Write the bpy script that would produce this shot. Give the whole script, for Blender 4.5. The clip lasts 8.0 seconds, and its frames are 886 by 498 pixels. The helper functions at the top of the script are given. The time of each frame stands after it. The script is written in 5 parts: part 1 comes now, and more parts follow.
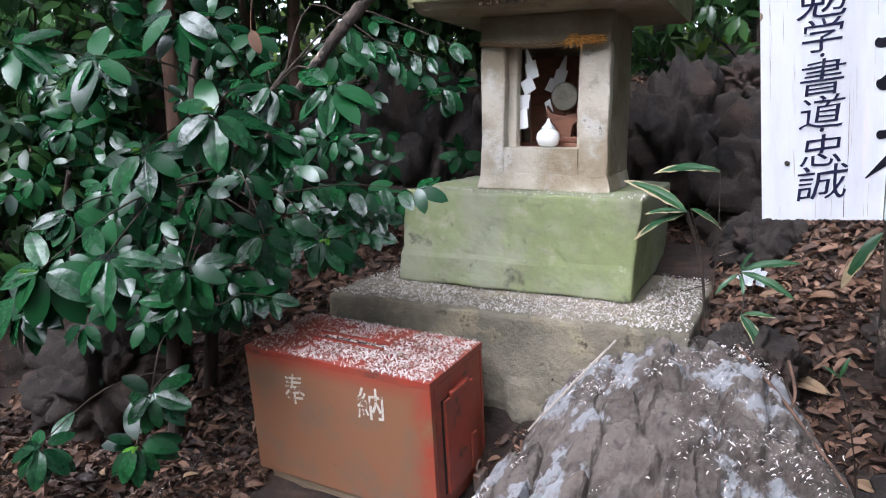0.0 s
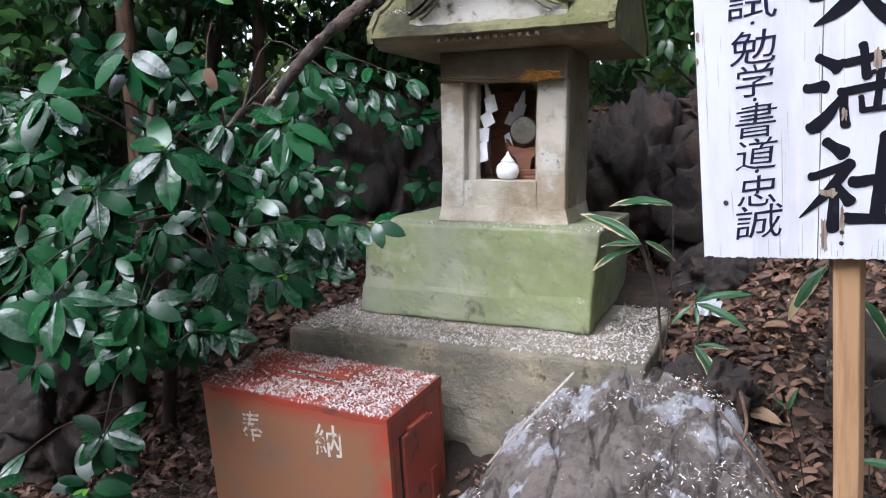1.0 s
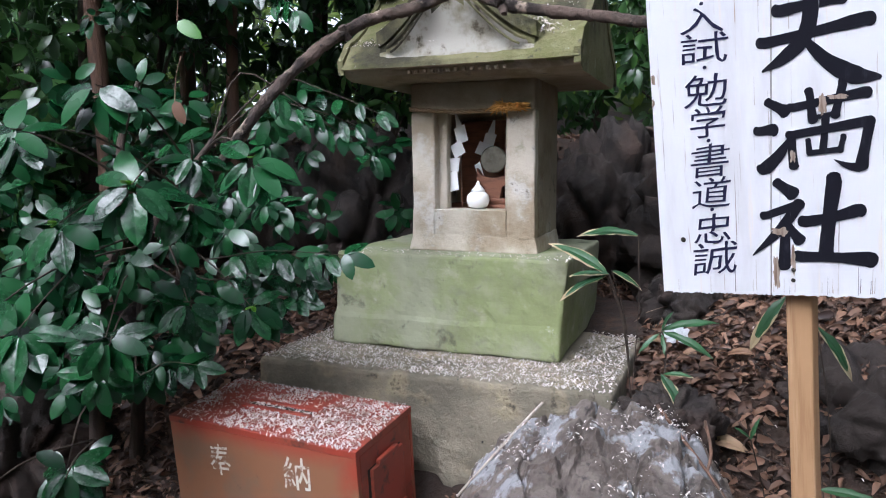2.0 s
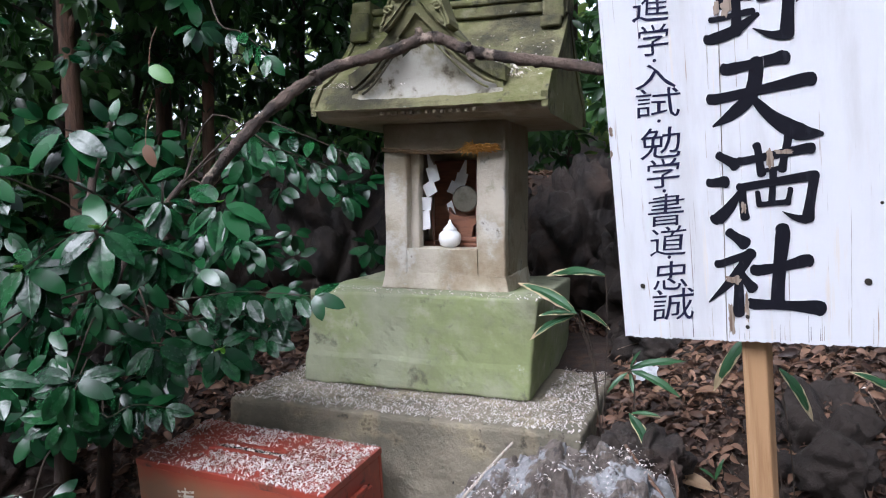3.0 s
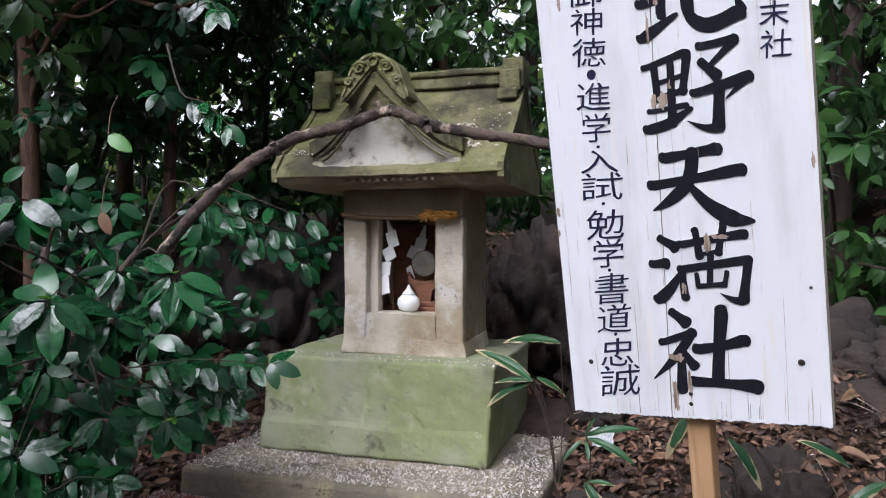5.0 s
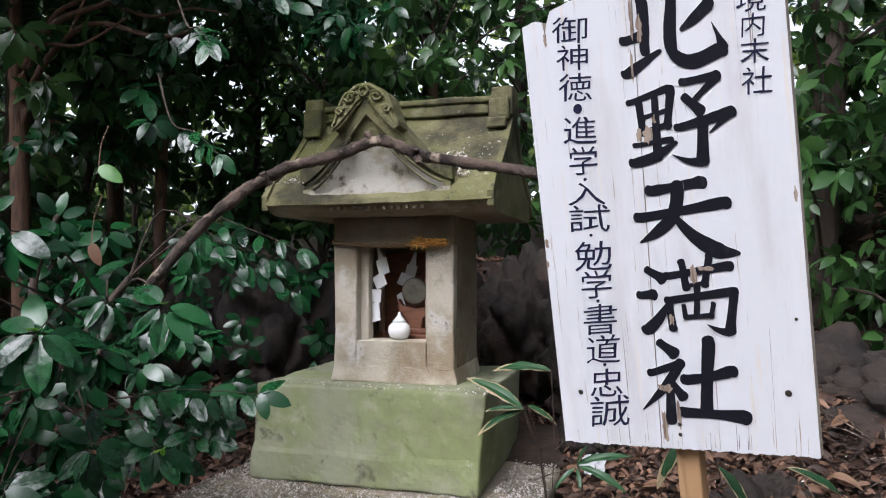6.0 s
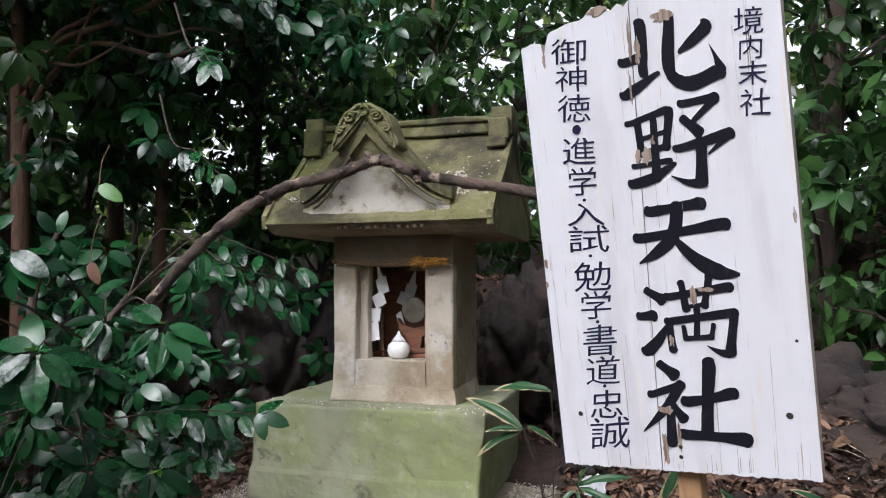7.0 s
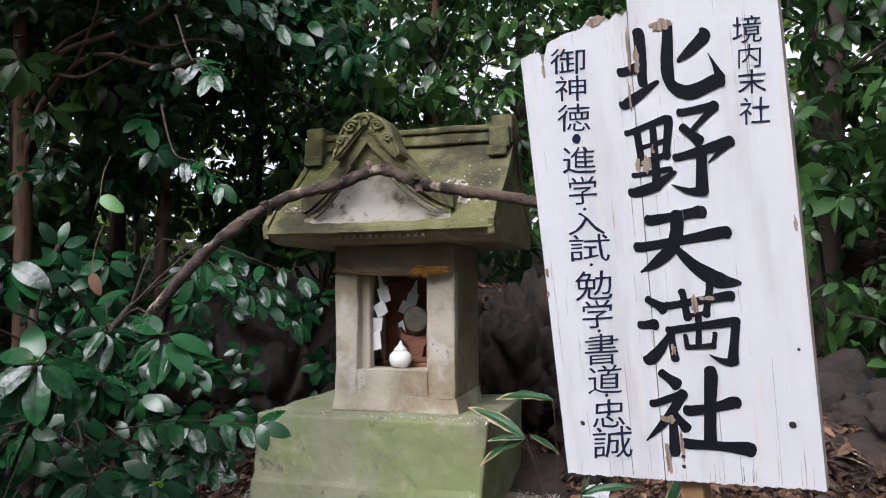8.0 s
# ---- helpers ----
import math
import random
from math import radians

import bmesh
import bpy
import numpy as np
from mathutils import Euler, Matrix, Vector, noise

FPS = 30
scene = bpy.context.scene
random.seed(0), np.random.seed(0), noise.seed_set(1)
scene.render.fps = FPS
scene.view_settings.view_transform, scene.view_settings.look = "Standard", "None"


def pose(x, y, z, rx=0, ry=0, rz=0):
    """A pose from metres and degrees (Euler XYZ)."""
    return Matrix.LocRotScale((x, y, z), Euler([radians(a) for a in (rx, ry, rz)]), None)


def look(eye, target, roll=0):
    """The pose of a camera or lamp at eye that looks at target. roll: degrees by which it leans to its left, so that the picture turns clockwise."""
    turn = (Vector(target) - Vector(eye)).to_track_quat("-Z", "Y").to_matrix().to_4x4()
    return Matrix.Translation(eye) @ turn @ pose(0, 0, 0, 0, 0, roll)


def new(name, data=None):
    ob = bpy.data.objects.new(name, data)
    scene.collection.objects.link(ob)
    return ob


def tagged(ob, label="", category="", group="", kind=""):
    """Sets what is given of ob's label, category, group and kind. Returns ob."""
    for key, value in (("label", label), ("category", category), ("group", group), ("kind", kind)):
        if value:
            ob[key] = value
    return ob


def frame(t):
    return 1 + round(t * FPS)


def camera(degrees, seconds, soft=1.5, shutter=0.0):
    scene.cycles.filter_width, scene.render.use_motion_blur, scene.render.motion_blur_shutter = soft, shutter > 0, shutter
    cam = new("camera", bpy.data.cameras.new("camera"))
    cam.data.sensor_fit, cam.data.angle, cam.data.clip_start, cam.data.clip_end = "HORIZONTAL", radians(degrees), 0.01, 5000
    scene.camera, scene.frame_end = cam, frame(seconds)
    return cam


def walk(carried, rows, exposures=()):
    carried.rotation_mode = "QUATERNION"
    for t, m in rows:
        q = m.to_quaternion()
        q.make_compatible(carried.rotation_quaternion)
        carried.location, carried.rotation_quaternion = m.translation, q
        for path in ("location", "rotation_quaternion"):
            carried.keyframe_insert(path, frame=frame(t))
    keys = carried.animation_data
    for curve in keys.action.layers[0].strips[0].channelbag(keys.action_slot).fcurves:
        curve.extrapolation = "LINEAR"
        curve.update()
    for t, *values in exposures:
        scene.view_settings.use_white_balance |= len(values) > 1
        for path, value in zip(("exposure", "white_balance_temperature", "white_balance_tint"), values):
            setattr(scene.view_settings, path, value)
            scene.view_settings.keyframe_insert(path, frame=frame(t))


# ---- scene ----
cam = camera(63.8, 8.0, soft=1.1)
PATH = [
    (0, (0.641, -1.926, 0.505), (-0.195, -0.145, 0.143), -0.3),
    (0.5, (0.66, -1.914, 0.518), (-0.15, -0.117, 0.181), -0.5),
    (1, (0.681, -1.912, 0.53), (-0.095, -0.092, 0.235), -0.4),
    (1.5, (0.693, -1.911, 0.543), (-0.055, -0.076, 0.273), -0.3),
    (3, (0.735, -1.916, 0.587), (0.062, -0.039, 0.43), -0.3),
    (3.5, (0.744, -1.919, 0.599), (0.096, -0.031, 0.481), -0.0),
    (4, (0.749, -1.92, 0.608), (0.128, -0.021, 0.528), -0.2),
    (4.5, (0.756, -1.923, 0.617), (0.155, -0.016, 0.573), 0.1),
    (6, (0.766, -1.934, 0.641), (0.207, -0.015, 0.695), -0.1),
    (6.5, (0.768, -1.933, 0.644), (0.209, -0.015, 0.726), 0.0),
    (7, (0.767, -1.932, 0.645), (0.208, -0.014, 0.749), -0.0),
    (7.5, (0.765, -1.931, 0.646), (0.203, -0.016, 0.765), -0.2),
    (8, (0.769, -1.931, 0.648), (0.205, -0.016, 0.774), -0.3),
]
walk(cam, [(t, look(eye, target, roll)) for t, eye, target, roll in PATH], [(0.0, 0.42, 5600, 14), (3.0, 0.25, 5600, 14), (6.0, 0.06, 5920, 14), (8.0, 0.05, 6000, 14)])

# ---- light ----
world = bpy.data.worlds.new("overcast_sky")
scene.world = world
world.use_nodes = True
wn = world.node_tree
sky = wn.nodes.new("ShaderNodeTexSky")
sky.sky_type = "NISHITA"
sky.sun_disc = False
sky.sun_elevation = radians(48)
sky.sun_rotation = radians(200)
sky.air_density, sky.dust_density, sky.ozone_density = 0.35, 8.0, 1.0
cloud = wn.nodes.new("ShaderNodeHueSaturation")
cloud.inputs["Saturation"].default_value, cloud.inputs["Value"].default_value = 0.38, 1.6
wn.links.new(sky.outputs[0], cloud.inputs["Color"])
wn.links.new(cloud.outputs[0], wn.nodes["Background"].inputs[0])
wn.nodes["Background"].inputs[1].default_value = 0.15
sun = new("sun", bpy.data.lights.new("sun", "SUN"))
sun.data.energy, sun.data.angle, sun.data.color = 1.05, radians(34), (1.0, 0.985, 0.965)
sun.matrix_world = look((-0.9, -3.8, 4.4), (0, 0, 0))

# ---- materials ----
def nodes_of(name):
    m = bpy.data.materials.new(name)
    m.use_nodes = True
    return m, m.node_tree, m.node_tree.nodes["Principled BSDF"]


def noise_node(t, scale, detail=5, rough=0.6, stretch=(1, 1, 1), kind="noise"):
    c = t.nodes.new("ShaderNodeTexCoord")
    mp = t.nodes.new("ShaderNodeMapping")
    mp.inputs["Scale"].default_value = stretch
    t.links.new(c.outputs["Object"], mp.inputs[0])
    if kind == "voronoi":
        n = t.nodes.new("ShaderNodeTexVoronoi")
        n.inputs["Scale"].default_value = scale
        t.links.new(mp.outputs[0], n.inputs["Vector"])
        return n.outputs["Distance"]
    n = t.nodes.new("ShaderNodeTexNoise")
    n.inputs["Scale"].default_value, n.inputs["Detail"].default_value, n.inputs["Roughness"].default_value = scale, detail, rough
    t.links.new(mp.outputs[0], n.inputs["Vector"])
    return n.outputs[0]


def ramp(t, value, lo, hi):
    r = t.nodes.new("ShaderNodeMapRange")
    r.inputs["From Min"].default_value, r.inputs["From Max"].default_value = lo, hi
    r.interpolation_type = "SMOOTHSTEP"
    t.links.new(value, r.inputs["Value"])
    return r.outputs["Result"]


def mix(t, fac, a, b):
    m = t.nodes.new("ShaderNodeMix")
    m.data_type = "RGBA"
    for socket, value in ((m.inputs[0], fac), (m.inputs[6], a), (m.inputs[7], b)):
        if isinstance(value, (tuple, float, int)):
            socket.default_value = (*value, 1) if isinstance(value, tuple) else value
        else:
            t.links.new(value, socket)
    return m.outputs[2]


def bump(t, bsdf, height, strength, distance):
    b = t.nodes.new("ShaderNodeBump")
    b.inputs["Strength"].default_value, b.inputs["Distance"].default_value = strength, distance
    t.links.new(height, b.inputs["Height"])
    t.links.new(b.outputs[0], bsdf.inputs["Normal"])


def surface(name, base, layers, rough=0.85, bumps=(60, 0.5, 0.004), stretch=(1, 1, 1)):
    """base colour, then layers of (colour, noise scale, from, to, stretch)."""
    m, t, b = nodes_of(name)
    col = base
    for colour, scale, lo, hi, *st in layers:
        col = mix(t, ramp(t, noise_node(t, scale, 6, 0.62, st[0] if st else stretch), lo, hi), col, colour)
    t.links.new(col, b.inputs["Base Color"])
    b.inputs["Roughness"].default_value = rough
    bump(t, b, noise_node(t, bumps[0], 6, 0.7, stretch), bumps[1], bumps[2])
    return m


def leaf_material(name, dark, light, rough, spec=0.5, veins=False, see=0.12):
    m, t, b = nodes_of(name)
    g = t.nodes.new("ShaderNodeNewGeometry")
    o = t.nodes.new("ShaderNodeObjectInfo")
    add = t.nodes.new("ShaderNodeMath")
    add.operation = "ADD"
    t.links.new(g.outputs["Random Per Island"], add.inputs[0])
    t.links.new(o.outputs["Random"], add.inputs[1])
    fr = t.nodes.new("ShaderNodeMath")
    fr.operation = "FRACT"
    t.links.new(add.outputs[0], fr.inputs[0])
    col = mix(t, fr.outputs[0], dark, light)
    col = mix(t, ramp(t, noise_node(t, 2.5, 2), 0.45, 0.75), col, tuple(c * 0.6 for c in dark))
    t.links.new(col, b.inputs["Base Color"])
    b.inputs["Roughness"].default_value = rough
    b.inputs["Specular IOR Level"].default_value = spec
    if veins:
        # cockled surface that breaks up the gloss
        gloss = t.nodes.new("ShaderNodeMapRange")
        t.links.new(noise_node(t, 6, 3), gloss.inputs[0])
        gloss.inputs[1].default_value, gloss.inputs[2].default_value = 0.35, 0.7
        gloss.inputs[3].default_value, gloss.inputs[4].default_value = rough, min(1.0, rough + 0.14)
        t.links.new(gloss.outputs[0], b.inputs["Roughness"])
        bump = t.nodes.new("ShaderNodeBump")
        bump.inputs["Strength"].default_value, bump.inputs["Distance"].default_value = 0.12, 0.02
        t.links.new(noise_node(t, 4, 2), bump.inputs["Height"])
        t.links.new(bump.outputs[0], b.inputs["Normal"])
    if see:
        tr = t.nodes.new("ShaderNodeBsdfTranslucent")
        t.links.new(col, tr.inputs[0])
        ms = t.nodes.new("ShaderNodeMixShader")
        ms.inputs[0].default_value = see
        t.links.new(b.outputs[0], ms.inputs[1])
        t.links.new(tr.outputs[0], ms.inputs[2])
        t.links.new(ms.outputs[0], t.nodes["Material Output"].inputs[0])
    return m


MOSS = surface("mossy_stone", (0.255, 0.265, 0.175), [((0.195, 0.225, 0.095), 3.5, 0.42, 0.60), ((0.31, 0.315, 0.22), 7, 0.54, 0.72), ((0.12, 0.115, 0.07), 2.6, 0.54, 0.75), ((0.09, 0.085, 0.055), 11, 0.60, 0.74), ((0.15, 0.15, 0.11), 8, 0.58, 0.80), ((0.11, 0.115, 0.08), 24, 0.60, 0.76), ((0.44, 0.44, 0.39), 16, 0.66, 0.76)], 0.9, (90, 0.45, 0.004))
STONE = surface("weathered_stone", (0.53, 0.48, 0.39), [((0.36, 0.30, 0.21), 5, 0.40, 0.62), ((0.56, 0.54, 0.49), 11, 0.52, 0.70), ((0.25, 0.185, 0.115), 3.5, 0.50, 0.72), ((0.14, 0.11, 0.08), 22, 0.62, 0.76), ((0.26, 0.26, 0.16), 14, 0.6, 0.8)], 0.9, (90, 0.8, 0.006))
# Brown stain and the shade under the eaves share this darker colour.
STAINSHADE = surface("stained_shaded_stone", (0.30, 0.25, 0.18), [((0.19, 0.14, 0.085), 4, 0.40, 0.65), ((0.40, 0.36, 0.29), 9, 0.52, 0.75), ((0.11, 0.085, 0.06), 18, 0.58, 0.75)], 0.9, (90, 0.8, 0.006))
ROOF = surface("lichened_roof_stone", (0.18, 0.168, 0.082), [((0.10, 0.108, 0.028), 5, 0.42, 0.62), ((0.26, 0.245, 0.15), 10, 0.54, 0.70), ((0.040, 0.036, 0.020), 3.2, 0.46, 0.64), ((0.045, 0.042, 0.028), 24, 0.58, 0.72), ((0.33, 0.33, 0.27), 38, 0.66, 0.74)], 0.92, (80, 0.9, 0.007))
PALE = surface("pale_plastered_stone", (0.38, 0.36, 0.31), [((0.24, 0.22, 0.165), 9, 0.44, 0.60), ((0.17, 0.155, 0.085), 6, 0.50, 0.64), ((0.08, 0.065, 0.042), 18, 0.57, 0.68)], 0.9, (90, 0.4, 0.003))
CONCRETE = surface("stained_concrete", (0.27, 0.235, 0.17), [((0.165, 0.145, 0.105), 4, 0.42, 0.62), ((0.34, 0.285, 0.18), 9, 0.52, 0.70), ((0.07, 0.06, 0.042), 18, 0.58, 0.70), ((0.035, 0.03, 0.024), 40, 0.64, 0.70)], 0.9, (60, 1.0, 0.012))
BOULDER = surface("cracked_grey_rock", (0.175, 0.145, 0.125), [((0.095, 0.075, 0.062), 8, 0.42, 0.6), ((0.33, 0.33, 0.34), 4.5, 0.50, 0.54), ((0.06, 0.052, 0.047), 22, 0.55, 0.68), ((0.20, 0.14, 0.105), 11, 0.6, 0.75)], 0.88, (55, 1.0, 0.016))
DARKROCK = surface("dark_damp_rock", (0.030, 0.021, 0.016), [((0.013, 0.010, 0.009), 6, 0.4, 0.65), ((0.050, 0.042, 0.036), 10, 0.62, 0.78), ((0.048, 0.028, 0.019), 4, 0.48, 0.66)], 0.85, (45, 0.8, 0.015))
SOIL = surface("leafy_soil", (0.032, 0.020, 0.014), [((0.075, 0.042, 0.026), 9, 0.45, 0.7), ((0.035, 0.027, 0.022), 25, 0.5, 0.7)], 0.95, (40, 0.8, 0.02))
RED = surface("faded_red_paint", (0.30, 0.046, 0.026), [((0.20, 0.050, 0.030), 6, 0.42, 0.62), ((0.33, 0.060, 0.030), 12, 0.54, 0.72), ((0.06, 0.032, 0.025), 20, 0.58, 0.72)], 0.5, (50, 0.15, 0.002))
ORANGE = surface("faded_brown_orange_paint", (0.24, 0.110, 0.056), [((0.27, 0.080, 0.042), 3.5, 0.54, 0.74), ((0.20, 0.115, 0.070), 8, 0.45, 0.65), ((0.12, 0.07, 0.047), 30, 0.64, 0.76)], 0.55, (60, 0.12, 0.002))
BASEWOOD = surface("dirty_wood", (0.25, 0.18, 0.11), [((0.14, 0.10, 0.065), 12, 0.4, 0.7, (1, 8, 8))], 0.85, (40, 0.5, 0.004))
WHITELET = surface("worn_white_lettering", (0.62, 0.58, 0.50), [((0.24, 0.125, 0.075), 55, 0.50, 0.60)], 0.7, (80, 0.2, 0.001))
SIGNWHITE = surface("flaking_white_paint", (0.69, 0.695, 0.725), [((0.60, 0.595, 0.61), 6, 0.45, 0.7, (3, 3, 0.5)), ((0.70, 0.65, 0.60), 9, 0.58, 0.72, (9, 9, 0.5)), ((0.40, 0.31, 0.25), 9, 0.655, 0.72, (16, 9, 0.6)), ((0.24, 0.20, 0.17), 7, 0.655, 0.69, (30, 9, 0.35))], 0.6, (30, 0.35, 0.002), (12, 12, 0.5))
SIGNEDGE = surface("grey_weathered_wood", (0.42, 0.37, 0.31), [((0.28, 0.22, 0.17), 15, 0.45, 0.7, (10, 10, 0.7))], 0.85, (40, 0.5, 0.003), (10, 10, 0.6))
INK = surface("black_brush_ink", (0.009, 0.009, 0.014), [((0.022, 0.022, 0.03), 25, 0.55, 0.75, (4, 4, 1)), ((0.30, 0.29, 0.29), 16, 0.68, 0.72, (12, 12, 0.6))], 0.7, (60, 0.2, 0.001))
INKBLUE = surface("blue_black_brush_ink", (0.016, 0.016, 0.042), [((0.05, 0.05, 0.085), 30, 0.55, 0.7)], 0.7, (60, 0.2, 0.001))
POST = surface("fresh_brown_timber", (0.42, 0.25, 0.125), [((0.33, 0.18, 0.085), 9, 0.42, 0.7, (14, 14, 0.7)), ((0.48, 0.31, 0.17), 5, 0.5, 0.7, (20, 20, 0.8))], 0.7, (40, 0.25, 0.002), (14, 14, 0.7))
TWIG = surface("dark_twig_bark", (0.055, 0.038, 0.026), [((0.03, 0.022, 0.017), 20, 0.42, 0.68), ((0.08, 0.065, 0.035), 30, 0.58, 0.75)], 0.85, (80, 0.5, 0.003))
BARK = surface("brown_bark", (0.16, 0.085, 0.055), [((0.075, 0.05, 0.036), 12, 0.42, 0.68, (3, 3, 0.6)), ((0.20, 0.11, 0.07), 7, 0.55, 0.75)], 0.9, (40, 0.8, 0.008), (2, 2, 0.5))
DEADWOOD = surface("grey_dead_wood", (0.125, 0.088, 0.068), [((0.03, 0.022, 0.018), 9, 0.40, 0.60), ((0.40, 0.31, 0.24), 16, 0.54, 0.66), ((0.025, 0.02, 0.017), 45, 0.56, 0.70)], 0.9, (90, 1.0, 0.010))
STRAW = surface("old_straw", (0.16, 0.11, 0.06), [((0.19, 0.115, 0.05), 30, 0.4, 0.7)], 0.9, (150, 0.6, 0.003))
STRAWBRIGHT = surface("orange_straw", (0.58, 0.30, 0.06), [((0.42, 0.20, 0.05), 40, 0.4, 0.7)], 0.85, (150, 0.6, 0.003))
SCRAP = surface("soiled_paper", (0.42, 0.43, 0.45), [((0.30, 0.29, 0.28), 20, 0.5, 0.7)], 0.8)
TRUNK = surface("dark_trunk_bark", (0.062, 0.042, 0.032), [((0.032, 0.024, 0.019), 12, 0.42, 0.68, (3, 3, 0.6)), ((0.10, 0.065, 0.048), 7, 0.55, 0.75)], 0.9, (40, 0.8, 0.008), (2, 2, 0.5))
BAREWOOD = surface("bare_brown_wood", (0.33, 0.26, 0.205), [((0.17, 0.115, 0.08), 30, 0.45, 0.65, (8, 8, 0.6))], 0.8, (60, 0.4, 0.002))
PAPER = surface("white_paper", (0.82, 0.82, 0.82), [((0.72, 0.72, 0.74), 12, 0.5, 0.75)], 0.8, (30, 0.1, 0.001))
CERAMIC = surface("white_glazed_porcelain", (0.85, 0.85, 0.84), [((0.78, 0.78, 0.77), 15, 0.5, 0.8)], 0.12, (20, 0.03, 0.001))
WOODRED = surface("red_brown_wood", (0.23, 0.095, 0.05), [((0.14, 0.06, 0.035), 14, 0.42, 0.7, (1, 1, 6))], 0.6, (60, 0.3, 0.002))
METAL = surface("rusty_steel", (0.28, 0.22, 0.18), [((0.20, 0.09, 0.045), 40, 0.45, 0.65)], 0.55, (90, 0.3, 0.001))
METAL.node_tree.nodes["Principled BSDF"].inputs["Metallic"].default_value = 0.6
BRONZE = surface("tarnished_mirror_metal", (0.27, 0.25, 0.20), [((0.19, 0.17, 0.13), 30, 0.45, 0.7)], 0.35, (60, 0.15, 0.001))
BRONZE.node_tree.nodes["Principled BSDF"].inputs["Metallic"].default_value = 0.7
for dull in (INK, INKBLUE):
    dull.node_tree.nodes["Principled BSDF"].inputs["Specular IOR Level"].default_value = 0.12
PETAL = surface("pale_fallen_blossom", (0.64, 0.585, 0.55), [((0.42, 0.33, 0.28), 30, 0.50, 0.62)], 0.9, (60, 0.2, 0.001))
# Near-black for painted shade in gaps, also used on rusted nail heads.
SHADEANDRUST = surface("gap_shade_and_rust", (0.02, 0.016, 0.013), [((0.035, 0.027, 0.02), 20, 0.4, 0.7)], 0.95)
LEAF = leaf_material("glossy_evergreen_leaf", (0.003, 0.026, 0.009), (0.017, 0.096, 0.027), 0.19, 0.42, True, see=0.08)
HANGLEAF = leaf_material("light_green_leaf", (0.07, 0.20, 0.035), (0.10, 0.25, 0.05), 0.35, 0.4, see=0.2)
YOUNG = leaf_material("young_bright_leaf", (0.13, 0.33, 0.035), (0.22, 0.45, 0.06), 0.3, 0.5, see=0.3)
BACKLEAF = leaf_material("woodland_leaf", (0.024, 0.066, 0.022), (0.095, 0.215, 0.055), 0.28, 0.55, see=0.42)
# Lighter yellow-green than the nearer leaves: part of the backlight is in the colour.
FARLEAF = leaf_material("backlit_woodland_leaf", (0.035, 0.075, 0.018), (0.24, 0.36, 0.055), 0.4, 0.4, see=0.5)
DRYLEAF = leaf_material("dry_brown_leaf", (0.022, 0.012, 0.009), (0.22, 0.125, 0.080), 0.55, 0.3, see=0.0)
TANLEAF = leaf_material("curled_tan_leaf", (0.16, 0.085, 0.05), (0.36, 0.25, 0.15), 0.6, 0.3, see=0.1)
SASA = leaf_material("bamboo_grass_leaf", (0.018, 0.062, 0.026), (0.035, 0.095, 0.035), 0.35, 0.4)
SASAEDGE = leaf_material("withered_pale_leaf_edge", (0.34, 0.26, 0.15), (0.46, 0.38, 0.24), 0.7, 0.3, see=0.1)


# red paint left along the upper and hinge-side edges of the front panel
t, b = ORANGE.node_tree, ORANGE.node_tree.nodes["Principled BSDF"]
tc, xyz = t.nodes.new("ShaderNodeTexCoord"), t.nodes.new("ShaderNodeSeparateXYZ")
t.links.new(tc.outputs["Object"], xyz.inputs[0])
worn = t.nodes.new("ShaderNodeMath")
worn.operation = "MAXIMUM"
t.links.new(ramp(t, xyz.outputs[2], 0.335, 0.40), worn.inputs[0])
t.links.new(ramp(t, xyz.outputs[0], 0.205, 0.275), worn.inputs[1])
patchy = t.nodes.new("ShaderNodeMath")
patchy.operation = "MULTIPLY"
t.links.new(worn.outputs[0], patchy.inputs[0])
t.links.new(ramp(t, noise_node(t, 9, 4), 0.25, 0.55), patchy.inputs[1])
old = b.inputs["Base Color"].links[0].from_socket
t.links.new(mix(t, patchy.outputs[0], old, (0.30, 0.052, 0.028)), b.inputs["Base Color"])


# ---- building helpers ----
def mesh_of(name, bm, material, smooth=False):
    me = bpy.data.meshes.new(name)
    bm.normal_update()
    bm.to_mesh(me)
    bm.free()
    for m in material if isinstance(material, (list, tuple)) else [material]:
        me.materials.append(m)
    if smooth:
        me.shade_smooth()
    return me


def part(name, bm, material, parent=None, label="", smooth=False):
    ob = new(name, mesh_of(name, bm, material, smooth))
    if parent:
        ob.parent = parent
    return tagged(ob, label)


def thing(name, m, label, category, group=""):
    ob = new(name)
    ob.empty_display_size = 0.05
    ob.matrix_basis = m
    return tagged(ob, label, category, group)


def place(m):
    return Matrix.Translation(m) if not isinstance(m, Matrix) else m


